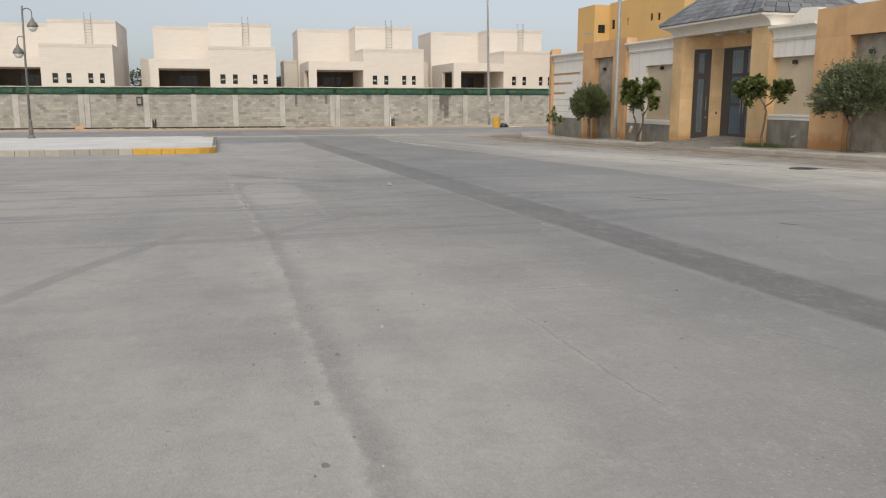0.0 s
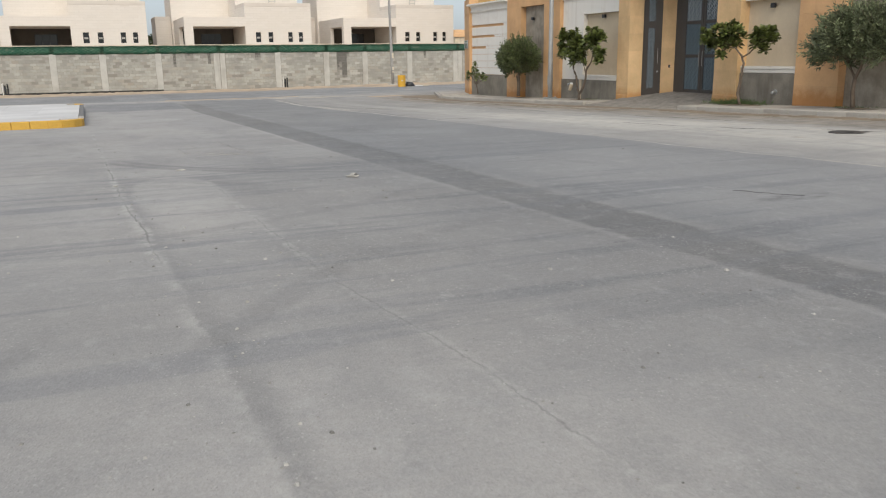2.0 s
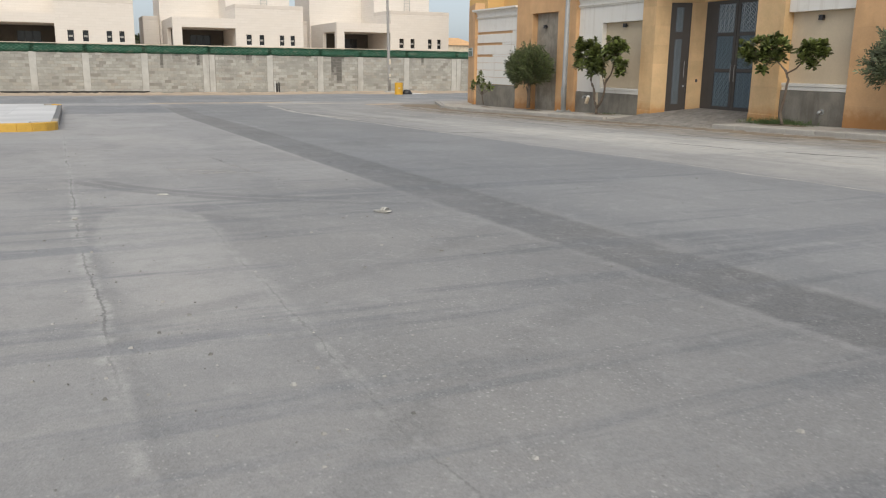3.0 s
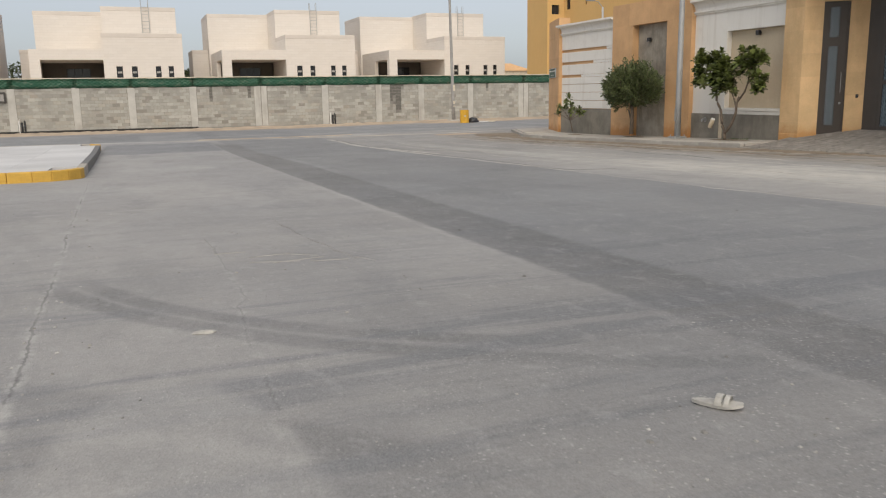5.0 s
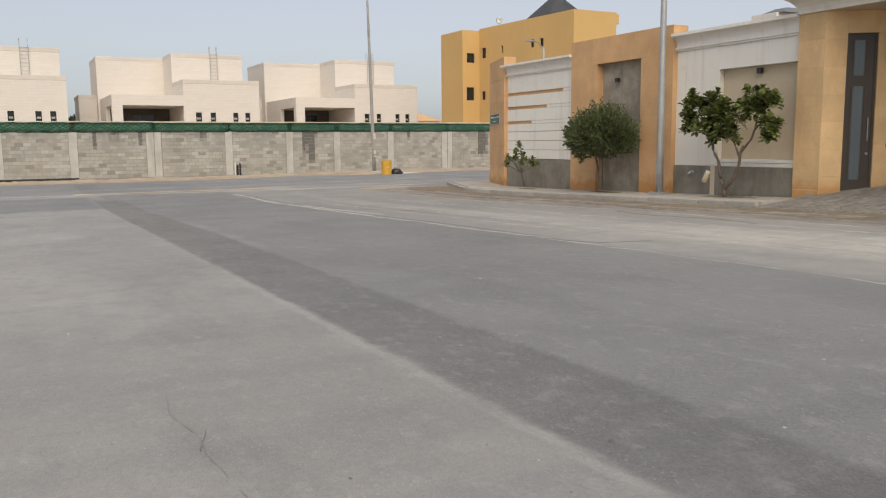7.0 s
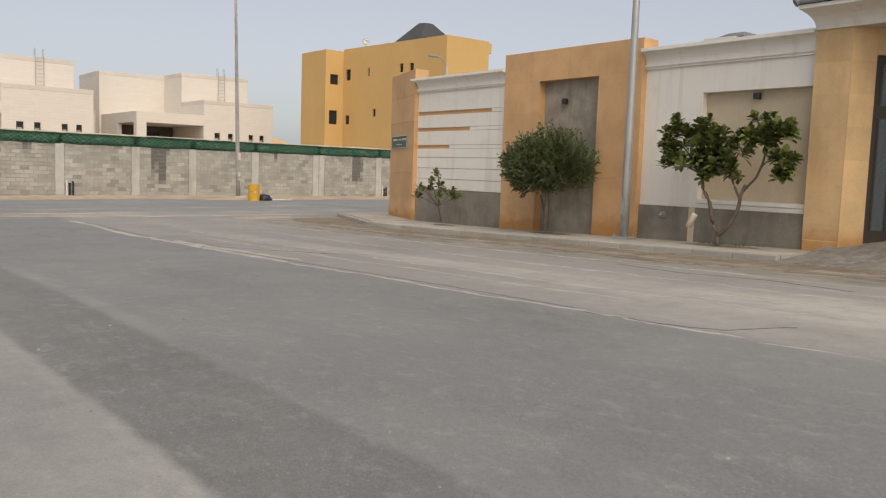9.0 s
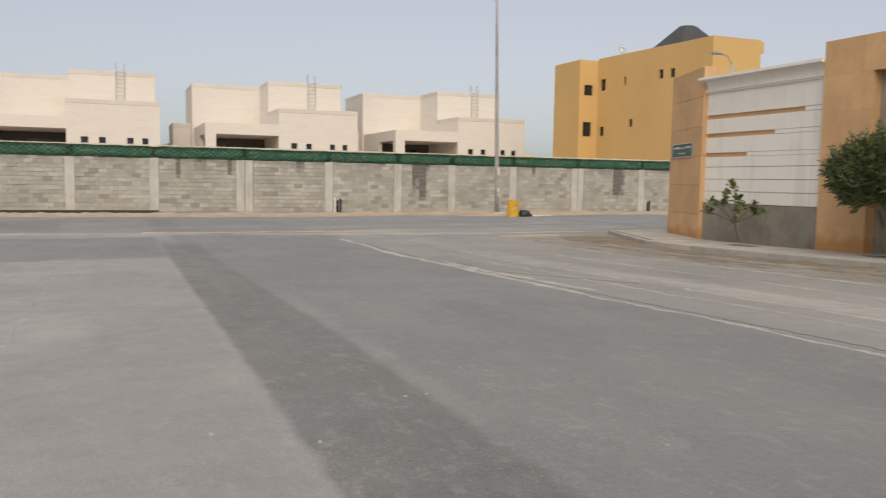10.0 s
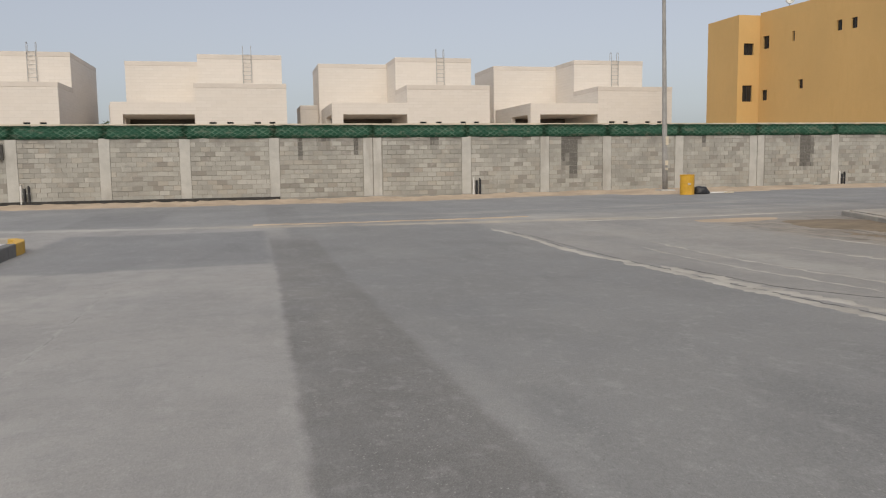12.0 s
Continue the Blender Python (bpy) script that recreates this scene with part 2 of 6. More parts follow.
        d = n.math("ABSOLUTE", n.math("SUBTRACT", n.add(x, jag), mid))
        ends = n.mul(n.ramp(y, lo, lo + 2.0), n.ramp(y, hi - 2.0, hi, 1.0, 0.0))
        m = n.mul(n.ramp(d, w * 0.4, w * 1.6, a, 0.0), n.mul(ends, n.ramp(gaps, 0.42, 0.56, 0.08, 1.0)))
        r = n.mul(n.ramp(n.math("DIVIDE", d, n.ramp(y, 15.0, 20.0, 1.6, 1.0)), w * 1.5, w * 6.0, min(0.8, a + 0.08), 0.0), n.mul(ends, n.ramp(n.noise(6.0, 4, 0.7), 0.42, 0.6)))
        crack = m if crack is None else n.math("MAXIMUM", crack, m)
        rim = r if rim is None else n.math("MAXIMUM", rim, r)
    for at, x0, x1, w, a in ((5.60, 1.7, 2.9, 0.008, 0.5), (20.95, 1.5, 2.3, 0.006, 0.45), (18.35, 1.45, 3.2, 0.008, 0.5), (25.3, -0.5, 4.0, 0.007, 0.2)):
        d = n.math("ABSOLUTE", n.math("SUBTRACT", n.add(y, jag), at))
        span = n.mul(n.ramp(x, x0, x0 + 0.2), n.ramp(x, x1 - 0.2, x1, 1.0, 0.0))
        crack = n.math("MAXIMUM", crack, n.mul(n.ramp(d, w * 0.5, w * 2.0, a, 0.0), n.mul(span, n.ramp(gaps, 0.4, 0.55, 0.2, 1.0))))
        rim = n.math("MAXIMUM", rim, n.mul(n.mul(n.ramp(d, w * 1.5, w * 7.0, 0.5, 0.0), span), n.ramp(gaps, 0.42, 0.58)))
    # the worn joint between two lanes: a dark ravelled band with coarse chips
    joint = n.math("SUBTRACT", n.add(x, n.mul(jag, 1.5)), n.add(0.46, n.ramp(y, 7.5, 16.0, 0.0, -0.21)))
    ravel = n.mul(n.mul(n.ramp(joint, -0.02, 0.03), n.ramp(joint, 0.06, 0.22, 1.0, 0.0)), n.ramp(y, 15.0, 18.0, 1.0, 0.0))
    c = n.mix(n.mul(ravel, n.ramp(n.noise(2.2, 5, 0.7), 0.35, 0.6, 0.15, 0.55)), c, (0.150, 0.147, 0.142))
    lip = n.mul(n.mul(n.ramp(joint, -0.12, -0.03), n.ramp(joint, -0.02, 0.02, 1.0, 0.0)), n.ramp(y, 15.0, 18.0, 1.0, 0.0))
    c = n.mix(n.mul(lip, n.ramp(n.noise(3.0, 5, 0.7), 0.4, 0.62, 0.0, 0.5)), c, (0.44, 0.425, 0.395))
    c = n.mix(rim, c, (0.45, 0.435, 0.405))
    # thin slanting smears left by turning tyres
    slant = n.stretch((0.22, 2.4, 1.0))
    smear = n.mul(n.ramp(n.noise(1.1, 5, 0.62, slant), 0.50, 0.62, 0.0, 0.7), n.mul(n.ramp(yw, 7.0, 10.0), n.ramp(yw, 17.0, 23.0, 1.0, 0.0)))
    c = n.mix(n.mul(smear, n.ramp(xw, 9.0, 10.0, 1.0, 0.0)), c, (0.150, 0.155, 0.166))
    # swept pale tongue
    tongue = n.add(n.math("POWER", n.mul(n.math("SUBTRACT", xw, 0.9), 1.7), 2.0), n.math("POWER", n.mul(n.math("SUBTRACT", y, 15.2), 0.55), 2.0))
    c = n.mix(n.ramp(tongue, 0.7, 1.05, 0.45, 0.0), c, (0.40, 0.385, 0.36))
    # light crumbly edges of the patched strip
    edge = n.math("ABSOLUTE", n.math("SUBTRACT", n.add(xs, 0.06), left))
    edge2 = n.math("ABSOLUTE", n.math("SUBTRACT", n.math("SUBTRACT", xs, 0.10), right))
    pale_edge = n.math("MAXIMUM", n.mul(n.ramp(edge, 0.02, 0.06, 0.6, 0.0), n.ramp(y, 24.0, 32.0, 1.0, 0.35)), n.mul(n.ramp(edge2, 0.04, 0.18, 0.3, 0.0), n.mul(n.ramp(y, 29.0, 32.0), n.ramp(y, 36.0, 40.0, 1.0, 0.0))))
    c = n.mix(n.mul(n.mul(pale_edge, n.ramp(gaps, 0.35, 0.6, 0.15, 1.0)), n.ramp(yw, 40.0, 47.0, 1.0, 0.0)), c, (0.40, 0.385, 0.36))
    # the lane to the left of the joint is a shade warmer and darker
    c = n.mix(n.mul(n.ramp(n.add(xw, n.mul(y, 0.0125)), 0.35, 0.65, 0.08, 0.0), n.ramp(y, 30, 34, 1.0, 0.0)), c, (0.213, 0.209, 0.202))
    # multiplies the lanes right of the joint darker and bluer, less at larger y
    lane_tone = n.mul(n.ramp(n.add(xw, n.mul(wob, 2.0)), 0.6, 4.0), n.ramp(xw, 9.0, 10.0, 1.0, 0.0))
    lane_tone = n.math("SUBTRACT", lane_tone, n.mul(lane_tone, n.mul(n.ramp(xw, 4.8, 5.8), n.ramp(yw, 14.0, 20.0, 0.75, 0.0))))
    lane_tone = n.mul(lane_tone, n.math("MAXIMUM", n.ramp(xw, 3.6, 4.6), n.ramp(y, 16.5, 22.0, 1.0, 0.35)))
    c = n.mix(n.mul(lane_tone, n.ramp(yw, 17.0, 36.0, 1.0, 0.35)), c, n.mix(1.0, c, (0.66, 0.675, 0.695), "MULTIPLY"))
    c = n.mix(crack, c, (0.05, 0.048, 0.045))
    # a ravelled stretch: the binder is worn off and coarse chips lie bare
    coarse = n.mul(n.mul(n.ramp(n.add(xw, n.mul(wob2, 0.5)), 1.25, 1.6), n.ramp(xw, 4.2, 5.2, 1.0, 0.0)), n.mul(n.ramp(yw, 7.0, 10.0), n.ramp(yw, 16.0, 17.6, 1.0, 0.0)))
    coarse = n.mul(coarse, n.ramp(n.noise(0.8, 5, 0.65), 0.35, 0.6, 0.25, 1.0))
    c = n.mix(n.mul(coarse, 0.3), c, (0.150, 0.143, 0.136))
    c = n.mix(n.mul(coarse, n.mul(n.ramp(n.voronoi(24.0), 0.10, 0.26, 0.8, 0.0), n.ramp(n.noise(5.0, 4, 0.7), 0.42, 0.58))), c, (0.47, 0.45, 0.42))
    # aggregate: pale and dark stones
    stone = n.voronoi(55.0)
    c = n.mix(n.ramp(stone, 0.10, 0.26, 0.5, 0.0), c, n.mix(n.noise(31.0, 2), (0.098, 0.095, 0.092), (0.50, 0.47, 0.42)))
    pale = n.mul(n.ramp(n.voronoi(30.0), 0.08, 0.22, 0.7, 0.0), n.ramp(n.noise(1.6, 4), 0.46, 0.58))
    c = n.mix(pale, c, (0.46, 0.445, 0.415))
    speck = n.mul(n.ramp(n.voronoi(9.0), 0.03, 0.09, 0.7, 0.0), n.ramp(n.noise(1.1, 3), 0.5, 0.6))
    c = n.mix(speck, c, (0.06, 0.055, 0.05))
    c = n.mix(n.ramp(n.noise(4.0, 6, 0.7), 0.45, 0.66, 0.0, 0.3), c, (0.203, 0.201, 0.198))
    c = n.mix(n.ramp(n.noise(7.0, 6, 0.7, n.stretch((1.0, 0.6, 1.0))), 0.52, 0.68, 0.0, 0.22), c, (0.426, 0.416, 0.399))
    c = n.mix(0.12, c, n.mix(n.ramp(n.noise(30.0, 6, 0.8), 0.3, 0.7), (0.08, 0.08, 0.08), (0.50, 0.49, 0.47)))
    c = n.mix(0.08, c, n.mix(n.ramp(n.noise(90.0, 3, 0.8), 0.38, 0.62), (0.03, 0.03, 0.03), (0.60, 0.59, 0.57)))
    h = n.add(n.mul(n.noise(60.0, 6, 0.75), 0.7), n.mul(n.ramp(stone, 0.1, 0.4, 1.0, 0.0), 0.5))
    n.bump(h, 0.5, 0.008)
    return n.done(c, n.ramp(n.noise(0.5, 4), 0.3, 0.7, 0.66, 0.84), 0.0, 0.5)


def block_mat(name, per):
    """Grey-buff concrete block with a tint of its own, pits, leached stains and water marks."""
    n = Nodes(name)
    n.obj = n.tree.nodes.new("ShaderNodeNewGeometry").outputs["Position"]
    r = n.random() if per == "object" else n.island()
    c = n.mix(n.math("POWER", r, 0.7), (0.285, 0.275, 0.238), (0.445, 0.43, 0.382))
    dark = n.ramp(n.math("FRACT", n.mul(r, 17.3)), 0.88, 0.91)
    c = n.mix(n.mul(dark, 0.75), c, (0.19, 0.165, 0.135))
    pale = n.ramp(n.math("FRACT", n.mul(r, 29.1)), 0.86, 0.9)
    c = n.mix(n.mul(pale, 0.6), c, (0.56, 0.54, 0.485))
    warm = n.ramp(n.math("FRACT", n.mul(r, 41.7)), 0.7, 0.9)
    c = n.mix(n.mul(warm, 0.5), c, (0.43, 0.375, 0.30))
    c = n.mix(n.ramp(n.noise(0.8, 6, 0.65), 0.42, 0.66, 0.0, 0.6), c, (0.25, 0.243, 0.212))
    c = n.mix(n.ramp(n.noise(1.7, 6, 0.7), 0.55, 0.72, 0.0, 0.6), c, (0.50, 0.48, 0.44))
    x, y, z = n.xyz()
    top = n.mul(n.ramp(n.add(z, n.mul(n.noise(1.6, 5), 1.1)), 2.75, 3.15), n.ramp(n.noise(0.9, 4), 0.4, 0.6))
    c = n.mix(n.mul(top, 0.6), c, (0.17, 0.16, 0.14))
    # water that ran down block by block: the stain steps with the courses
    row = n.math("FLOOR", n.math("DIVIDE", n.math("SUBTRACT", z, 0.02), 0.1985))
    cell = n.math("FLOOR", n.math("DIVIDE", x, 0.2))
    snap = n.tree.nodes.new("ShaderNodeCombineXYZ")
    n.put(snap.inputs[0], n.mul(cell, 0.73))
    n.put(snap.inputs[2], n.mul(row, 0.91))
    jump = n.noise(1.0, 1.0, 0.5, snap.outputs[0])
    xs, zs = n.add(n.mul(cell, 0.2), 0.1), n.mul(row, 0.1985)
    for at, w, low in ((18.15, 0.20, 1.1), (18.62, 0.26, 0.6), (18.5, 0.55, 2.2), (30.95, 0.42, 0.9), (25.3, 0.12, 2.0), (-7.2, 0.2, 1.9), (6.1, 0.14, 1.6), (7.1, 0.3, 2.2), (12.0, 0.2, 2.1), (8.5, 0.14, 1.8)):
        d = n.math("ABSOLUTE", n.math("SUBTRACT", n.add(xs, n.mul(n.math("SUBTRACT", jump, 0.5), 0.35)), at))
        m = n.mul(n.ramp(d, w * 0.7, w * 1.1, 1.0, 0.0), n.ramp(n.add(zs, n.mul(jump, 0.9)), low + 0.2, low + 0.65))
        c = n.mix(n.mul(m, n.ramp(n.noise(9.0, 4, 0.6), 0.3, 0.5, 0.6, 0.97)), c, (0.048, 0.042, 0.034))
    c = n.mix(0.25, c, n.mix(n.noise(45.0, 5, 0.8), (0.04, 0.04, 0.04), (0.7, 0.67, 0.61)))
    n.bump(n.noise(60.0, 5, 0.8), 0.6, 0.006)
    return n.done(c, 0.92)


def mesh_mat():
    """Green woven screen with a pale leaf-like weave of slanted stripes."""
    n = Nodes("green_screen")
    x, y, z = n.xyz()
    wob = n.mul(n.math("SUBTRACT", n.noise(3.0, 3), 0.5), 0.25)
    xw = n.add(x, wob)
    v = n.math("MAXIMUM", n.math("SINE", n.mul(n.add(xw, n.mul(z, 1.6)), 21.0)), n.math("SINE", n.mul(n.math("SUBTRACT", xw, n.mul(z, 1.6)), 21.0)))
    c = n.mix(n.mul(n.ramp(v, 0.72, 0.98), n.ramp(n.noise(4.0, 4), 0.35, 0.65, 0.15, 0.9)), (0.036, 0.140, 0.082), (0.24, 0.38, 0.28))
    c = n.mix(n.ramp(n.noise(0.9, 5), 0.4, 0.7, 0.0, 0.6), c, (0.045, 0.155, 0.10))
    c = n.mix(n.ramp(n.noise(1.6, 6, 0.75, n.stretch((1.0, 1.0, 2.5))), 0.52, 0.66, 0.0, 0.75), c, (0.25, 0.28, 0.21))
    n.bump(v, 0.5, 0.01)
    return n.done(c, 0.75)


def house_stone():
    """Pale sawn limestone cladding in thin courses."""
    n = Nodes("house_stone")
    b = n.tree.nodes.new("ShaderNodeTexBrick")
    x, y, z = n.xyz()
    cmb = n.tree.nodes.new("ShaderNodeCombineXYZ")
    n.put(cmb.inputs[0], n.add(x, y))
    n.put(cmb.inputs[1], z)
    n.put(b.inputs["Vector"], cmb.outputs[0])
    for key, v in (("Color1", (0.70, 0.648, 0.588, 1)), ("Color2", (0.665, 0.612, 0.55, 1)), ("Mortar", (0.61, 0.56, 0.50, 1)), ("Scale", 1.0), ("Mortar Size", 0.012), ("Brick Width", 0.9), ("Row Height", 0.3)):
        b.inputs[key].default_value = v
    c = n.mix(n.ramp(n.noise(0.5, 5, 0.6, n.stretch((0.4, 0.4, 3.0))), 0.35, 0.7, 0.0, 0.5), b.outputs["Color"], (0.71, 0.65, 0.58))
    return n.done(c, 0.85)


def streaked_white():
    """White wall paint with run-down dust streaks and faint board marks."""
    n = Nodes("white_wall_paint")
    c = n.mix(n.noise(0.8, 5), (0.80, 0.765, 0.70), (0.74, 0.705, 0.645))
    runs = n.mul(n.ramp(n.noise(5.0, 4, 0.6, n.stretch((1.0, 1.0, 0.05))), 0.50, 0.66, 0.0, 0.4), n.ramp(n.noise(0.7, 3), 0.4, 0.6, 0.3, 1.0))
    c = n.mix(runs, c, (0.60, 0.545, 0.47))
    c = n.mix(n.ramp(n.noise(2.4, 6, 0.7), 0.54, 0.72, 0.0, 0.3), c, (0.58, 0.52, 0.44))
    n.bump(n.noise(35.0, 4, 0.7), 0.2, 0.004)
    return n.done(c, 0.7)


ASPHALT = asphalt()
BLOCK, BLOCK_FAR = block_mat("concrete_block", "object"), block_mat("concrete_block_far", "island")
GREEN_SCREEN = mesh_mat()
HOUSE_STONE = house_stone()
HOUSE_CAP = surface("house_parapet_stone", (0.64, 0.575, 0.505), 0.85, vary=0.06, big=0.4)
# plaster darkened in its colour to carry the deep shade of the carport
HOUSE_SHADE = surface("shaded_plaster", (0.10, 0.088, 0.075), 0.9, vary=0.2)
DARK_GLASS = surface("dark_glass", (0.02, 0.022, 0.025), 0.15, vary=0.1, relief=0.02)
MORTAR = surface("mortar", (0.29, 0.272, 0.24), 0.95, vary=0.2, dirt=(0.15, 0.14, 0.13))
COLUMN = surface("cast_concrete", (0.475, 0.46, 0.42), 0.9, vary=0.12, big=1.2, dirt=(0.32, 0.29, 0.25), dirt_amount=0.5)
CREAM = surface("cream_sheet", (0.62, 0.53, 0.40), 0.7, vary=0.2, big=1.5)
PAVING = surface("pale_concrete_paving", (0.54, 0.53, 0.515), 0.85, vary=0.08, big=0.5, per="object", per_amount=0.06)
PAVER = surface("grey_pavers", (0.245, 0.225, 0.200), 0.9, vary=0.15, big=2.0, dirt=(0.17, 0.145, 0.115), per="island", per_amount=0.18)
KERB = surface("kerb_stone", (0.40, 0.37, 0.325), 0.9, vary=0.15, big=1.2, dirt=(0.27, 0.22, 0.17), per="object", per_amount=0.12)
KERB_YELLOW = surface("yellow_kerb_paint", (0.62, 0.36, 0.06), 0.7, vary=0.18, big=1.5, dirt=(0.40, 0.30, 0.18))
KERB_DARK = surface("dark_kerb_paint", (0.165, 0.16, 0.152), 0.7, vary=0.2, big=1.5, dirt=(0.27, 0.24, 0.20))
SAND = surface("sand", (0.42, 0.33, 0.24), 0.95, vary=0.2, big=0.9, fine=12, relief=0.6, depth=0.02)
SAND_PALE = surface("pale_dusty_fill", (0.38, 0.358, 0.32), 0.95, vary=0.22, big=1.5, fine=18, relief=0.5, depth=0.01)
VILLA_STONE = surface("orange_stone", (0.69, 0.445, 0.230), 0.75, splash=(0.44, 0.215, 0.065), vary=0.13, big=1.1, dirt=(0.45, 0.27, 0.13), dirt_amount=0.35, per="object", per_amount=0.07)
VILLA_RENDER = surface("orange_render", (0.63, 0.37, 0.185), 0.85, splash=(0.44, 0.20, 0.06), vary=0.11, big=0.9, dirt=(0.44, 0.26, 0.13), dirt_amount=0.3, per="object", per_amount=0.05)
VILLA_WHITE = streaked_white()
VILLA_BEIGE = surface("beige_render", (0.60, 0.485, 0.345), 0.85, vary=0.07, big=0.7, dirt=(0.48, 0.38, 0.27), dirt_amount=0.3)
VILLA_GREY = surface("grey_render", (0.335, 0.292, 0.232), 0.9, vary=0.26, big=2.2, fine=14, relief=0.9, depth=0.014, dirt=(0.15, 0.125, 0.095), dirt_amount=0.6)
DADO_GREY = surface("dark_dado_render", (0.230, 0.208, 0.170), 0.9, vary=0.24, big=1.4, fine=20, relief=0.8, depth=0.012, dirt=(0.12, 0.10, 0.08), dirt_amount=0.6)
GATE_METAL = surface("dark_gate_metal", (0.078, 0.069, 0.062), 0.45, 0.3, vary=0.1)
GATE_PANEL = surface("blue_grey_gate_panel", (0.055, 0.085, 0.105), 0.35, 0.1, vary=0.12)
LATTICE_DULL = surface("tinted_lattice", (0.21, 0.265, 0.30), 0.4, 0.3, vary=0.08)
LATTICE = surface("silver_lattice", (0.52, 0.57, 0.60), 0.4, 0.4, vary=0.08)
SLATE = surface("slate_tile", (0.165, 0.172, 0.185), 0.75, vary=0.15, per="island", per_amount=0.25)
SLATE_DARK = surface("dark_slate_tile", (0.052, 0.053, 0.058), 0.75, vary=0.15)
OCHRE = surface("ochre_paint", (0.63, 0.395, 0.155), 0.85, vary=0.05, big=0.25, dirt=(0.52, 0.32, 0.11), dirt_amount=0.25)
GALVANISED = surface("galvanised_steel", (0.42, 0.42, 0.41), 0.5, 0.55, vary=0.12, big=1.5)
POLE_GREY = surface("weathered_pole_paint", (0.33, 0.315, 0.295), 0.7, 0.1, vary=0.2, big=1.5)
LANTERN_GREY = surface("dark_lantern_paint", (0.17, 0.165, 0.15), 0.6, 0.2, vary=0.2, big=2.0)
DOOR_BROWN = surface("dark_brown_door_metal", (0.060, 0.047, 0.038), 0.45, 0.2, vary=0.12)
BLACK = surface("black_plastic", (0.022, 0.022, 0.025), 0.45, vary=0.2)
BARREL = surface("yellow_drum_paint", (0.68, 0.36, 0.03), 0.55, vary=0.15, big=2.0, dirt=(0.40, 0.24, 0.08))
GRAVEL = surface("gravel_chip", (0.27, 0.26, 0.24), 0.9, vary=0.2, per="island", per_amount=0.5)
DIRT = surface("brown_dirt", (0.20, 0.158, 0.110), 0.97, vary=0.25, big=1.6, fine=20, relief=0.6, depth=0.012)
SCORED = surface("scored_asphalt", (0.315, 0.303, 0.283), 0.9, vary=0.2, big=6.0)
# black for road cracks, and for the shaded gap below the block wall
BITUMEN_AND_GAP = surface("bitumen_and_gap_shade", (0.035, 0.033, 0.030), 0.8, vary=0.3)
SANDAL = surface("dirty_foam_rubber", (0.40, 0.385, 0.35), 0.8, vary=0.25, big=14.0, dirt=(0.20, 0.185, 0.16), dirt_amount=0.7)
WHITE_PLASTIC = surface("white_plastic", (0.72, 0.70, 0.66), 0.5, vary=0.08)
SIGN_GREEN = surface("green_sign", (0.018, 0.075, 0.050), 0.4, vary=0.1)
BARK = surface("bark", (0.15, 0.115, 0.085), 0.95, vary=0.25, big=4.0, fine=30, relief=0.7, depth=0.01)
BROAD_LEAF = surface("broad_leaf", (0.122, 0.145, 0.040), 0.38, vary=0.3, big=2.5, relief=0.1, per="island", per_amount=0.6)
NARROW_LEAF = surface("narrow_leaf", (0.088, 0.108, 0.040), 0.5, vary=0.3, big=2.0, relief=0.1, per="island", per_amount=0.6)
OLIVE_LEAF = surface("olive_leaf", (0.135, 0.155, 0.080), 0.55, vary=0.3, big=2.0, relief=0.1, per="island", per_amount=0.55)
IRON = surface("cast_iron", (0.060, 0.055, 0.050), 0.7, 0.2, vary=0.3, big=6.0)
GRASS = surface("grass_blade", (0.085, 0.125, 0.035), 0.7, vary=0.2, per="island", per_amount=0.4)
LAMP_GLASS = surface("opal_lamp_glass", (0.62, 0.60, 0.55), 0.25, vary=0.05)


# ---- building helpers ----
def solid(verts, faces, bm=None):
    bm = bm or bmesh.new()
    vs = [bm.verts.new(v) for v in verts]
    for f in faces:
        bm.faces.new([vs[i] for i in f])
    return bm


BOX_FACES = ((0, 3, 2, 1), (4, 5, 6, 7), (0, 1, 5, 4), (1, 2, 6, 5), (2, 3, 7, 6), (3, 0, 4, 7))


def cuboid(lo, hi, bm=None):
    (a, b, c), (d, e, f) = lo, hi
    return solid(((a, b, c), (d, b, c), (d, e, c), (a, e, c), (a, b, f), (d, b, f), (d, e, f), (a, e, f)), BOX_FACES, bm)


def part(name, bm, material, parent=None, label="", smooth=False):
    me = bpy.data.meshes.new(name)
    bmesh.ops.recalc_face_normals(bm, faces=bm.faces[:])
    bm.to_mesh(me)
    bm.free()
    me.materials.append(material)
    if smooth:
        me.shade_smooth()
    ob = new(name, me)
    ob.parent = parent
    return tagged(ob, label) if label else ob


def block(name, lo, hi, material, parent=None, bevel=0.01, label=""):
    bm = cuboid(lo, hi)
    if bevel:
        bmesh.ops.bevel(bm, geom=bm.edges[:], offset=bevel, segments=1, affect="EDGES", profile=0.7)
    return part(name, bm, material, parent, label)


def prism(points, z0, z1, bm=None):
    """An upright prism over a plan outline."""
    bm = bm or bmesh.new()
    lo = [bm.verts.new((x, y, z0)) for x, y in points]
    hi = [bm.verts.new((x, y, z1)) for x, y in points]
    k = len(points)
    bm.faces.new(lo[::-1])
    bm.faces.new(hi)
    for i in range(k):
        bm.faces.new((lo[i], lo[(i + 1) % k], hi[(i + 1) % k], hi[i]))
    return bm


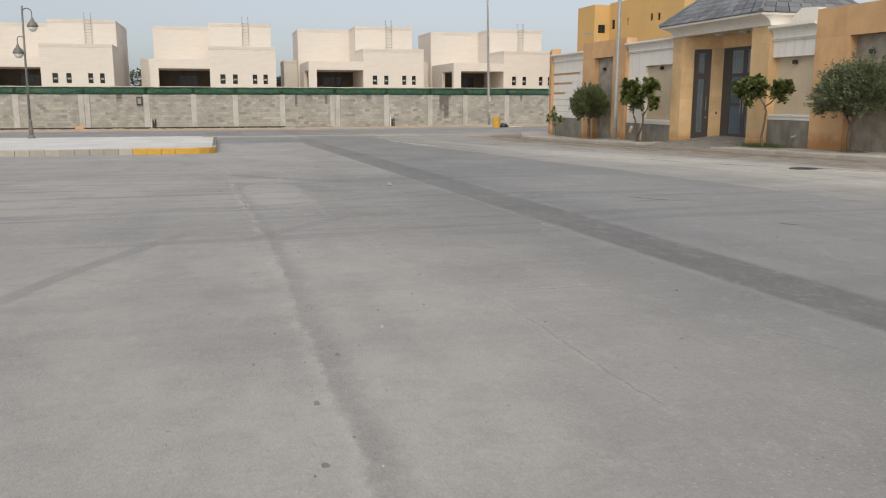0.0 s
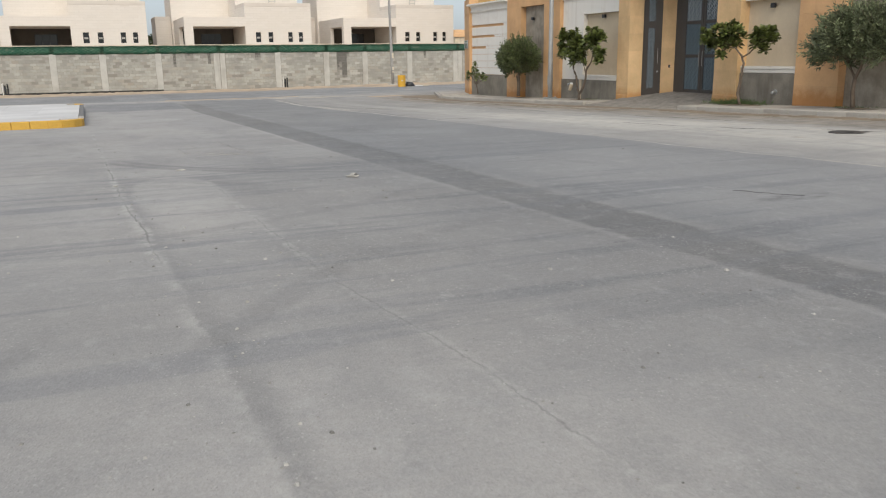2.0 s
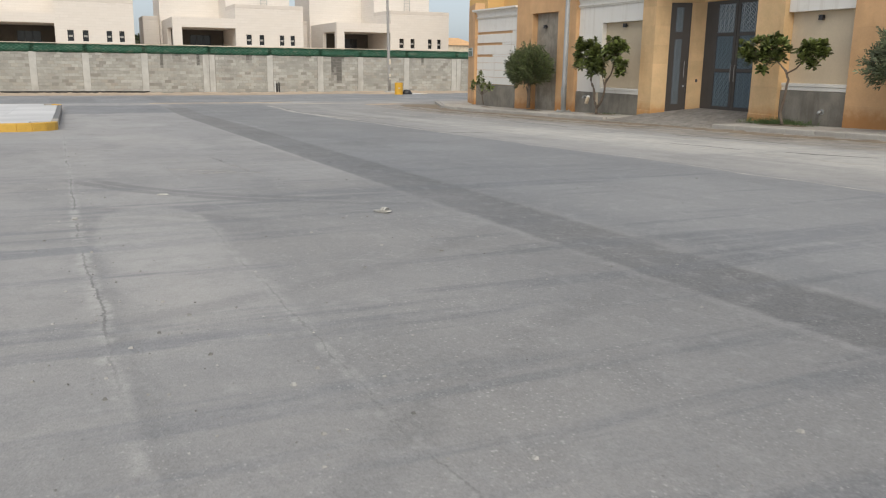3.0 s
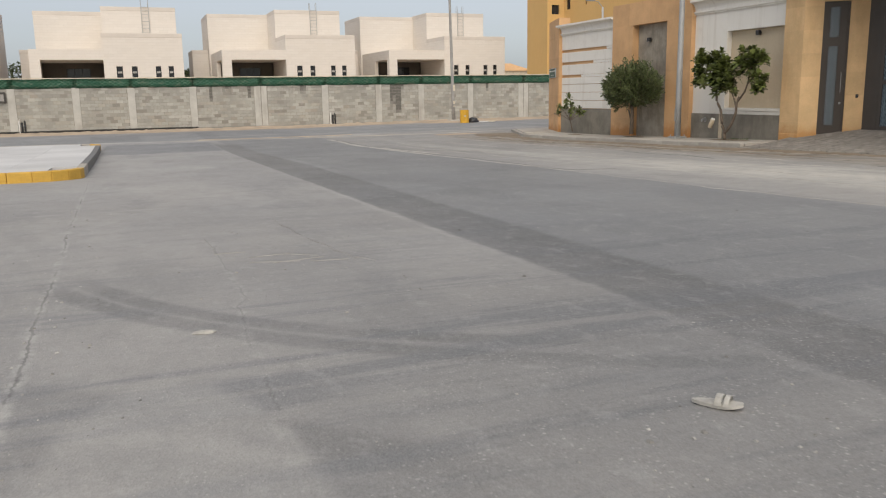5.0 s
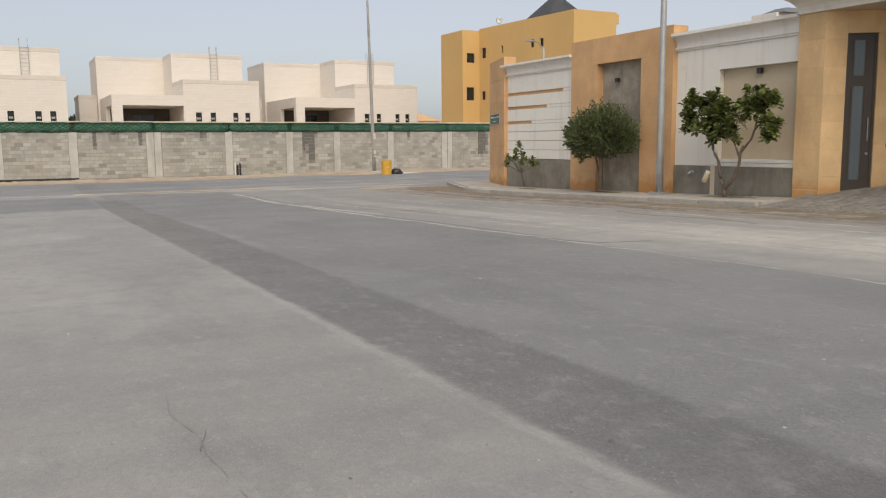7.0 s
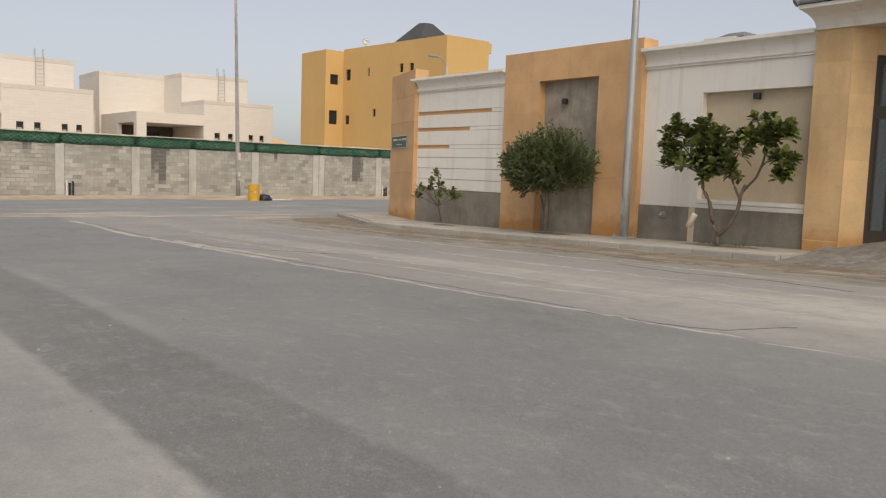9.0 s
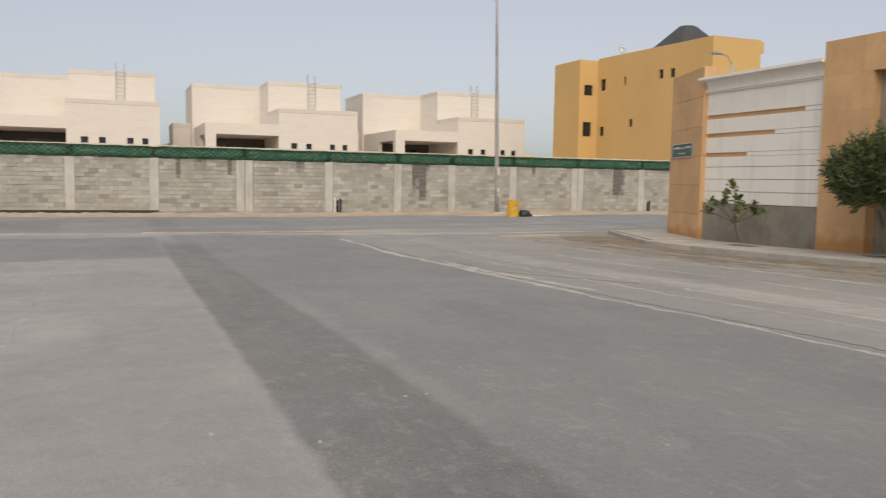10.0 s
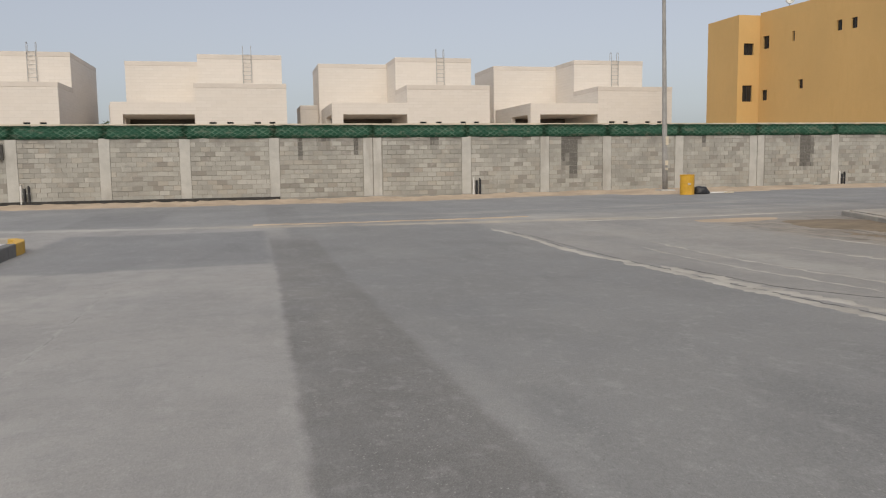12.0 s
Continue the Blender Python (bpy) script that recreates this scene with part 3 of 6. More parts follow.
def tube(path, radii, sides=8, bm=None, caps=True):
    """A round bar along points, with a radius at each."""
    bm = bm or bmesh.new()
    pts = [Vector(p) for p in path]
    rings = []
    for i, p in enumerate(pts):
        d = (pts[min(i + 1, len(pts) - 1)] - pts[max(i - 1, 0)]).normalized()
        side = d.cross(Vector((0.31, 0.95, 0.02)) if abs(d.z) > 0.9 else Vector((0, 0, 1))).normalized()
        up = side.cross(d)
        r = radii[i] if isinstance(radii, (list, tuple)) else radii
        rings.append([bm.verts.new(p + r * (math.cos(a) * side + math.sin(a) * up)) for a in [2 * math.pi * k / sides for k in range(sides)]])
    for a, b in zip(rings, rings[1:]):
        for k in range(sides):
            bm.faces.new((a[k], a[(k + 1) % sides], b[(k + 1) % sides], b[k]))
    if caps:
        bm.faces.new(rings[0][::-1])
        bm.faces.new(rings[-1])
    return bm


def lathe(profile, sides=20, centre=(0, 0, 0), bm=None):
    """A turned body from (radius, height) pairs."""
    bm = bm or bmesh.new()
    cx, cy, cz = centre
    rings = [[bm.verts.new((cx + r * math.cos(2 * math.pi * k / sides), cy + r * math.sin(2 * math.pi * k / sides), cz + z)) for k in range(sides)] for r, z in profile]
    for a, b in zip(rings, rings[1:]):
        for k in range(sides):
            bm.faces.new((a[k], a[(k + 1) % sides], b[(k + 1) % sides], b[k]))
    bm.faces.new(rings[0][::-1])
    bm.faces.new(rings[-1])
    return bm


def extrude_y(outline, y0, y1, bm=None):
    """A moulding along y from an (x, z) outline."""
    bm = bm or bmesh.new()
    a = [bm.verts.new((x, y0, z)) for x, z in outline]
    b = [bm.verts.new((x, y1, z)) for x, z in outline]
    k = len(outline)
    bm.faces.new(a)
    bm.faces.new(b[::-1])
    for i in range(k):
        bm.faces.new((a[i], b[i], b[(i + 1) % k], a[(i + 1) % k]))
    return bm


def thing(name, at, label, category, group="", kind=""):
    ob = new(name)
    ob.empty_display_size = 0.2
    ob.location = at
    return tagged(ob, label, category, group, kind)


def ground_z(x, y):
    """The road falls gently towards the crossing and lies level beyond it."""
    y = max(y, -20.0)
    z = 0.98 - 0.0245 * y if y <= 40 else -0.08 + 0.08 * max(0.0, 1 - (y - 40) / 6) ** 2
    return z + min(0.12, max(0.0, 0.01 * (x - 10)))


# ---- ground ----
def grid_steps(parts):
    out = []
    for a, b, s in parts:
        k = max(1, round((b - a) / s))
        out += [a + (b - a) * i / k for i in range(k)]
    return out + [parts[-1][1]]


def build_ground():
    xs = grid_steps([(-900, -120, 130), (-120, -20, 20), (-20, 30, 1.0), (30, 120, 15), (120, 900, 130)])
    ys = grid_steps([(-300, -20, 70), (-20, 70, 1.0), (70, 200, 20), (200, 1500, 200)])
    verts = [(x, y, ground_z(x, y)) for y in ys for x in xs]
    w = len(xs)
    faces = [(j * w + i, j * w + i + 1, (j + 1) * w + i + 1, (j + 1) * w + i) for j in range(len(ys) - 1) for i in range(w - 1)]
    me = bpy.data.meshes.new("ground")
    me.from_pydata(verts, [], faces)
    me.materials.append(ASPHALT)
    me.shade_smooth()
    tagged(new("ground", me), "worn dusty grey asphalt with tyre marks and patches", "road", kind="structure")


build_ground()


def ragged_strip(name, x0, y0, y1, w0, w1, height, material, step, seed, label, along="y"):
    """A low uneven ridge of fill lying on the road; both edges wander on their own."""
    rnd = random.Random(seed)
    bm = bmesh.new()
    rows = []
    k = round((y1 - y0) / step)
    for i in range(k + 1):
        y = y0 + (y1 - y0) * i / k
        mid = x0 + 0.22 * noise.noise((y * 0.23, seed, 0)) + 0.08 * noise.noise((y * 1.1, seed, 3))
        fade = 0.1 + 0.9 * min(1, i / 5, (k - i) / 5)
        edges = []
        for side in (-1, 1):
            w = w0 + (w1 - w0) * (0.5 + 0.5 * noise.noise((y * 0.5, seed, 5 + side)) + 0.45 * noise.noise((y * 2.3, seed, 9 + side)) + 0.3 * rnd.uniform(-1, 1))
            edges.append(mid + side * 0.5 * max(0.003, w) * fade)
        row = []
        for t, h in ((0.0, -0.012), (0.15, 0.5), (0.5, 1.0), (0.85, 0.5), (1.0, -0.012)):
            p = edges[0] + (edges[1] - edges[0]) * t
            q = (p, y) if along == "y" else (y, p)
            row.append(bm.verts.new((q[0], q[1], ground_z(*q) + (h * height * rnd.uniform(0.5, 1.2) if h > 0 else h))))
        rows.append(row)
    for a, b in zip(rows, rows[1:]):
        for j in range(4):
            bm.faces.new((a[j], a[j + 1], b[j + 1], b[j]))
    return tagged(part(name, bm, material, smooth=True), label, "road repair", kind="structure")


ragged_strip("road_seam", 9.50, 27.7, 37.0, -0.06, 0.20, 0.008, SAND_PALE, 0.10, 6, "thin crumbling stretch of the pale seam")
ragged_strip("road_seam", 9.50, 36.4, 50.0, 0.06, 0.36, 0.012, SAND_PALE, 0.10, 3, "pale cement-filled seam running along the asphalt")
ragged_strip("road_seam", 9.48, 10.0, 27.5, -0.10, 0.10, 0.006, SAND_PALE, 0.10, 5, "thin pale seam between two lanes of asphalt")
ragged_strip("road_seam", 9.80, 36.5, 42.5, 0.0, 0.5, 0.008, SAND_PALE, 0.10, 4, "broad crumbled stretch of the pale seam")
for i, (x, y0, y1, w) in enumerate(((11.3, 20.0, 46.0, 0.30), (12.1, 14.0, 34.0, 0.35), (13.0, 26.0, 44.0, 0.35), (10.7, 30.0, 45.0, 0.22), (13.7, 12.0, 30.0, 0.4), (14.5, 27.0, 45.0, 0.35))):
    ragged_strip("dust_streak", x, y0, y1, -0.5 * w, w, 0.004, SAND_PALE, 0.14, 20 + i, "thin pale streak of dust along the road side")
ragged_strip("sand_drift", 15.6, 27.0, 46.0, -0.3, 0.7, 0.008, DIRT, 0.12, 31, "brown grit spread before the kerb")
ragged_strip("sand_drift", 16.55, 18.0, 48.0, 0.2, 1.3, 0.02, DIRT, 0.12, 7, "brown sand drifted along the kerb")
ragged_strip("sand_drift", 53.2, 4.0, 11.5, 0.0, 0.6, 0.025, SAND, 0.12, 8, "tan sand drift at the crossing", along="x")
ragged_strip("sand_drift", 51.0, 12.0, 18.5, 0.0, 0.4, 0.015, SAND_PALE, 0.12, 9, "pale sand drift at the crossing", along="x")
ragged_strip("sand_verge", 65.5, -45.0, 60.0, 2.4, 4.4, 0.12, SAND, 0.25, 11, "uneven sandy verge below the block wall", along="x")


# ---- traffic island ----
def kerb_mesh(length, height, depth, name):
    bm = cuboid((0, 0, -0.1), (length, depth, height))
    bmesh.ops.bevel(bm, geom=bm.edges[:], offset=0.025, segments=2, affect="EDGES", profile=0.6)
    me = bpy.data.meshes.new(name)
    bm.to_mesh(me)
    bm.free()
    return me


def kerb_row(parent, start, end, height, depth, colours, seg=0.5, lift=0.0):
    """Kerb stones end to end on a line; the kerb's body lies to the left of the walking direction."""
    a, b = Vector((*start, 0)), Vector((*end, 0))
    d = (b - a)
    k = max(1, round(d.length / seg))
    me = kerb_mesh(d.length / k - 0.006, height, depth, "kerb_stone")
    ang = math.atan2(d.y, d.x)
    meshes = {}
    for i in range(k):
        p = a + d * (i / k)
        q = a + d * ((i + 1) / k)
        mat = colours(i / k * d.length)
        if mat.name not in meshes:
            meshes[mat.name] = me.copy()
            meshes[mat.name].materials.append(mat)
        ob = new("kerb_stone", meshes[mat.name])
        ob.parent = parent
        z0, z1 = ground_z(p.x, p.y), ground_z(q.x, q.y)
        ob.matrix_basis = pose(p.x, p.y, z0 + lift, 0, -math.degrees(math.atan2(z1 - z0, (q - p).length)), math.degrees(ang))


def build_island():
    root = thing("island", (0, 0, 0), "raised concrete traffic island with a painted kerb", "traffic island", kind="structure")
    x1, y0, y1, r, h = -0.12, 32.4, 49.0, 1.0, 0.23
    alternate = lambda s: KERB_YELLOW if s < 1.9 else (KERB if s < 9 else KERB_DARK)
    # near edge, right edge, far edge and the two rounded corners
    kerb_row(root, (x1 - r, y0), (-40, y0), h, -0.18, alternate)
    kerb_row(root, (x1, y0 + r), (x1, y1 - r), h, 0.18, lambda s: KERB if s < 2 else (KERB_DARK if s < 13.8 else KERB_YELLOW))
    kerb_row(root, (x1 - r, y1), (-40, y1), h, 0.18, lambda s: KERB)
    for cy, a0 in ((y0 + r, -90), (y1 - r, 0)):
        for i in range(4):
            p, q = [(x1 - r + r * math.cos(radians(a0 + v)), cy + r * math.sin(radians(a0 + v))) for v in (22.5 * i, 22.5 * (i + 1))]
            kerb_row(root, p, q, h, 0.18, (lambda s: KERB_YELLOW) if a0 or i < 2 else (lambda s: KERB), seg=0.4)
    # the paved top, slab by slab
    s = 1.5
    k = 0
    y = y0 + 0.18
    while y < y1 - 0.2:
        ye = min(y + s, y1 - 0.18)
        x = x1 - 0.18
        while x > -40:
            xe = x - (s if x > -16 else 4 * s)
            corner = x > x1 - 0.5 and (y < y0 + 0.5 or ye > y1 - 0.5)
            a = x - (0.55 if corner else 0.0)
            pts = ((xe + 0.003, y + 0.003), (a - 0.003, y + 0.003), (a - 0.003, ye - 0.003), (xe + 0.003, ye - 0.003))
            bm = bmesh.new()
            lo = [bm.verts.new((px, py, ground_z(px, py) - 0.05)) for px, py in pts]
            hi = [bm.verts.new((px, py, ground_z(px, py) + h - 0.008)) for px, py in pts]
            bm.faces.new(hi)
            for i in range(4):
                bm.faces.new((lo[i], lo[(i + 1) % 4], hi[(i + 1) % 4], hi[i]))
            part("paving_slab", bm, PAVING, root)
            k += 1
            x = xe
        y = ye


build_island()


# ---- pavement before the villa ----
def build_pavement():
    root = thing("pavement", (0, 0, 0), "narrow concrete pavement with a low dusty kerb", "pavement", kind="structure")
    for y0, y1 in ((-12, 26.2), (31.6, 45.4)):
        kerb_row(root, (17.12, y1), (17.12, y0), 0.12, 0.16, lambda s: KERB, seg=0.9)
        bm = bmesh.new()
        ys = [y0 + (y1 - y0) * i / 20 for i in range(21)]
        rows = [[bm.verts.new((x, y, ground_z(17, y) + z)) for x, z in ((17.30, -0.1), (17.30, 0.112), (18.9, 0.13), (19.4, 0.13))] for y in ys]
        for a, b in zip(rows, rows[1:]):
            for j in range(3):
                bm.faces.new((a[j], a[j + 1], b[j + 1], b[j]))
        bm.faces.new(rows[0])
        bm.faces.new(rows[-1])
        part("walkway", bm, KERB, root)
    # the corner at the crossing
    kerb_row(root, (18.6, 49.6), (17.12, 45.4), 0.12, 0.16, lambda s: KERB, seg=0.7)
    kerb_row(root, (40.0, 51.4), (18.6, 49.6), 0.12, 0.16, lambda s: KERB, seg=0.9)
    bm = prism(((17.3, 45.4), (18.75, 49.5), (40, 51.3), (40, 47.0), (19.3, 45.4)), -0.1, 0.14)
    part("walkway", bm, KERB, root)
    # paved ramp up to the gate
    bm = bmesh.new()
    rnd = random.Random(4)

    def ramp_z(x, y):
        t = min(1, max(0, (x - 16.9) / 3.3)) ** 1.4
        return (1 - t) * (ground_z(16.9, y) + 0.008) + t * 0.74

    y = 26.2
    while y < 31.6:
        x = 16.9 + (0.1 if round(y / 0.1) % 2 else 0.0)
        while x < 20.4:
            pts = ((x + 0.004, y + 0.004), (x + 0.196, y + 0.004), (x + 0.196, y + 0.096), (x + 0.004, y + 0.096))
            dz = rnd.uniform(-0.004, 0.004)
            lo = [bm.verts.new((px, py, ramp_z(px, py) - 0.06)) for px, py in pts]
            hi = [bm.verts.new((px, py, ramp_z(px, py) + dz)) for px, py in pts]
            bm.faces.new(hi)
            for i in range(4):
                bm.faces.new((lo[i], lo[(i + 1) % 4], hi[(i + 1) % 4], hi[i]))
            x += 0.2
        y += 0.1
    tagged(part("paver", bm, PAVER, root), kind="stuff")
    bm = bmesh.new()
    rows = [[bm.verts.new((x, y, ramp_z(x, y) - 0.045)) for x in (16.85, 17.8, 18.8, 19.6, 20.5)] for y in (26.2, 28.9, 31.6)]
    for a, b in zip(rows, rows[1:]):
        for j in range(4):
            bm.faces.new((a[j], a[j + 1], b[j + 1], b[j]))
    part("ramp_bed", bm, SAND_PALE, root)


build_pavement()


# ---- villa wall ----
V = 18.90      # face of the piers and portals
WHITE_X = 19.06
BACK = 19.45


SPLAY_AT, SPLAY_ALONG, SPLAY_IN = Vector((18.886, 31.325)), Vector((0.806, -0.592)), Vector((0.592, 0.806))


def splay(u, v):
    """A plan point on the porch's slanting side: u along it from the pier, v into the wall."""
    p = SPLAY_AT + SPLAY_ALONG * u + SPLAY_IN * v
    return p.x, p.y


def stone_stack(parent, x0, x1, y0, y1, z0, z1, course, material=None, name="stone"):
    k = max(1, round((z1 - z0) / course))
    for i in range(k):
        a, b = z0 + (z1 - z0) * i / k, z0 + (z1 - z0) * (i + 1) / k
        block(name, (x0, y0, a + 0.0005), (x1, y1, b - 0.0005), material or VILLA_STONE, parent, 0.0025)


def cornice(parent, y0, y1, z0, z1):
    h = z1 - z0
    x = WHITE_X
    out = [(x + 0.3, z0), (x - 0.05, z0), (x - 0.05, z0 + 0.06 * h), (x - 0.09, z0 + 0.12 * h), (x - 0.09, z0 + 0.2 * h), (x - 0.03, z0 + 0.22 * h)]
    for i in range(7):
        a = radians(90 * i / 6)
        out.append((x - 0.03 - 0.20 * (1 - math.cos(a)), z0 + (0.25 + 0.55 * math.sin(a)) * h))
    out += [(x - 0.27, z0 + 0.84 * h), (x - 0.27, z0 + h), (x + 0.3, z0 + h)]
    part("cornice", extrude_y(out, y0, y1), VILLA_WHITE, parent, "white moulded cornice")


def portal(parent, y0, r0, r1, y1, zb, zr, zt):
    """An orange frame round a grey recess."""
    stone_stack(parent, V, BACK, y0, r0, zb, zr, 0.95, VILLA_RENDER, "portal_stone")
    stone_stack(parent, V, BACK, r1, y1, zb, zr, 0.95, VILLA_RENDER, "portal_stone")
    cuts = [y0, r0 - 0.25, (r0 + r1) / 2, r1 + 0.25, y1]
    for a, b in zip(cuts, cuts[1:]):
        stone_stack(parent, V, BACK, a + 0.001, b - 0.001, zr, zt, 0.85, VILLA_RENDER, "lintel")
    block("recess_panel", (V + 0.27, r0, zb), (BACK, r1, zr), VILLA_GREY, parent, 0.0)


def build_villa():
    root = thing("wall_villa", (0, 0, 0), "tall villa street wall in orange, white and grey render", "wall", kind="structure")
    # far corner: splayed pier and the return wall
    a, b = Vector((V, 45.42)), Vector((19.87, 48.1))
    for i in range(6):
        z0, z1 = 0.0 + 5.08 * i / 6, 5.08 * (i + 1) / 6
        bm = prism(((a.x, a.y), (a.x + 0.55, a.y), (b.x + 0.5, b.y), (b.x, b.y)), z0 + 0.002, z1 - 0.002)
        bmesh.ops.bevel(bm, geom=bm.edges[:], offset=0.006, segments=1, affect="EDGES")
        part("corner_stone", bm, VILLA_RENDER, root)
    block("return_wall", (19.88, 47.75, 0), (60, 48.09, 4.6), VILLA_WHITE, root)
    # white bay with slots
    y0, y1 = 41.14, 45.42
    block("bay_core", (WHITE_X + 0.06, y0, 0), (BACK, y1, 4.3), VILLA_RENDER, root, 0)
    for lo, hi, end in ((1.20, 1.52, 0), (1.535, 1.86, 0), (1.875, 2.20, 0), (2.215, 2.49, 0), (2.61, 3.04, 43.76), (3.16, 3.56, 42.80), (3.68, 4.30, 41.82)):
        block("white_board", (WHITE_X, y0, lo), (WHITE_X + 0.08, y1, hi), VILLA_WHITE, root, 0.004)
        if end:
            block("white_board", (WHITE_X + 0.002, y0, lo - 0.112), (WHITE_X + 0.08, end, lo - 0.008), VILLA_WHITE, root, 0.004)
    block("dado", (WHITE_X - 0.03, y0, 0.0), (WHITE_X + 0.08, y1, 1.18), DADO_GREY, root, 0.006)
    cornice(root, y0, y1 + 0.12, 4.30, 4.74)
    portal(root, 36.30, 37.66, 39.76, 41.14, 0.0, 4.30, 5.12)

    def plain_bay(y0, y1, r0, r1, zd, zrb, zrt, zc, zt):
        """White bay with a beige recess above a grey dado."""
        block("bay_core", (WHITE_X + 0.20, y0, zd), (BACK, y1, zt - 0.02), VILLA_BEIGE, root, 0)
        if r0 > y0 + 0.05:
            block("white_panel", (WHITE_X, y0, zd), (WHITE_X + 0.195, r0, zc), VILLA_WHITE, root, 0.005)
        if r1 < y1 - 0.05:
            block("white_panel", (WHITE_X, r1, zd), (WHITE_X + 0.195, y1, zc), VILLA_WHITE, root, 0.005)
        block("white_panel", (WHITE_X + 0.001, r0, zrt), (WHITE_X + 0.195, r1, zc), VILLA_WHITE, root, 0.005)
        block("sill_band", (WHITE_X - 0.03, r0, zrb - 0.09), (WHITE_X + 0.195, r1, zrb), VILLA_WHITE, root, 0.008)
        block("sill_band", (WHITE_X - 0.01, r0, zrb - 0.2), (WHITE_X + 0.195, r1, zrb - 0.095), VILLA_WHITE, root, 0.008)
        block("dado", (WHITE_X - 0.04, y0, 0.0), (BACK, y1, zd), DADO_GREY, root, 0.006)
        cornice(root, y0, y1, zc, zt)

    plain_bay(32.06, 36.30, 32.06, 34.70, 1.12, 1.32, 3.73, 4.36, 4.84)
    plain_bay(23.28, 25.62, 23.28, 25.62, 1.51, 1.72, 3.68, 4.24, 4.76)
    portal(root, 18.1, 19.55, 21.75, 23.28, 0.2, 4.18, 5.10)
    plain_bay(12.0, 18.1, 12.0, 15.4, 1.42, 1.62, 3.62, 4.24, 4.76)
    stone_stack(root, V, BACK, -12.0, 12.0, 0.3, 5.05, 0.95, VILLA_RENDER, "portal_stone")
    # gate piers, the splayed reveals of the porch and the wall round the gate
    stone_stack(root, V, 19.66, 31.325, 32.06, 0.3, 4.80, 0.64)
    stone_stack(root, V, 19.66, 25.62, 26.66, 0.3, 4.80, 0.64)
    block("plinth", (V - 0.02, 31.30, 0.3), (19.62, 32.05, 0.62), VILLA_STONE, root, 0.015)
    block("plinth", (V - 0.02, 25.60, 0.3), (19.62, 26.68, 0.80), VILLA_STONE, root, 0.015)

    def splayed(name, u0, u1, z0, z1, course):
        k = max(1, round((z1 - z0) / course))
        for i in range(k):
            a, b = z0 + (z1 - z0) * i / k, z0 + (z1 - z0) * (i + 1) / k
            bm = prism((splay(u0, 0), splay(u1, 0), splay(u1, 0.25), splay(u0, 0.25)), a + 0.0005, b - 0.0005)
            bmesh.ops.bevel(bm, geom=bm.edges[:], offset=0.0025, segments=1, affect="EDGES")
            part(name, bm, VILLA_STONE, root)

    splayed("stone", 0.006, 0.51, 0.3, 4.80, 0.64)
    splayed("door_pier", 1.194, 1.70, 0.4, 4.27, 0.64)
    splayed("door_lintel", 0.513, 1.70, 4.274, 4.79, 0.52)
    bm = prism(((V + 0.01, 26.662), (19.3, 26.662), (20.3, 27.0), (20.3, 27.33), (20.18, 27.33)), 0.3, 4.79)
    part("porch_wall", bm, VILLA_STONE, root)
    block("gate_lintel", (20.16, 27.30, 4.29), (20.5, 30.40, 4.79), VILLA_STONE, root)
    block("gate_backing", (20.42, 26.9, 0.3), (20.5, 31.9, 4.28), GATE_METAL, root, 0)
    return root


villa = build_villa()


def lattice_mesh(w, h, bar=0.017, cell=0.22):
    """Interlaced zigzags in a frame, in the yz plane."""
    bm = bmesh.new()

    def stick(p, q):
        p, q = Vector(p), Vector(q)
        d = (q - p)
        if d.length < 0.02:
            return
        s = Vector((-d.y, d.x)).normalized() * bar * 0.5
        pts = [p + s, p - s, q - s, q + s]
        pts = [(min(max(v.x, 0), w), min(max(v.y, 0), h)) for v in pts]
        lo = [bm.verts.new((0, u, v)) for u, v in pts]
        hi = [bm.verts.new((-0.014, u, v)) for u, v in pts]
        bm.faces.new(hi)
        for i in range(4):
            bm.faces.new((lo[i], lo[(i + 1) % 4], hi[(i + 1) % 4], hi[i]))

    nx, nz = max(1, round(w / cell)), max(1, round(h / cell))
    cw, ch = w / nx, h / nz
    for i in range(nx):
        for j in range(nz):
            x, z = i * cw, j * ch
            stick((x, z), (x + cw, z + ch))
            stick((x, z + ch), (x + cw, z))
            stick((x + cw / 2, z), (x + cw / 2, z + ch * 0.28))
            stick((x + cw / 2, z + ch * 0.72), (x + cw / 2, z + ch))
            stick((x, z + ch / 2), (x + cw * 0.5, z + ch * 0.85))
            stick((x + cw * 0.5, z + ch * 0.15), (x + cw, z + ch / 2))
    return bm


def leaf(root, y0, y1, z0, z1, rails, x, name="door_leaf"):
    """A metal door leaf: frame, panel and a lattice in each opening."""
    f = 0.11
    door = part(name, cuboid((x + 0.015, y0 + 0.01, z0 + 0.01), (x + 0.03, y1 - 0.01, z1 - 0.01)), GATE_PANEL, root)
    for a, b in ((y0, y0 + f), (y1 - f, y1)):
        block("stile", (x - 0.02, a, z0), (x + 0.045, b, z1), GATE_METAL, door, 0.006)
    levels = [z0, *rails, z1]
    for i, z in enumerate(levels):
        a, b = (z, z + f) if i == 0 else ((z - f, z) if i == len(levels) - 1 else (z - f / 2, z + f / 2))
        block("rail", (x - 0.018, y0 + f, a), (x + 0.044, y1 - f, b), GATE_METAL, door, 0.006)
    for z, zz in zip(levels, levels[1:]):
        lo = z + (f if z == z0 else f / 2)
        hi = zz - (f if zz == z1 else f / 2)
        ob = part("lattice", lattice_mesh(y1 - y0 - 2 * f, hi - lo), LATTICE if zz == z1 else LATTICE_DULL, door)
        ob.location = (x + 0.012, y0 + f, lo)
    return door


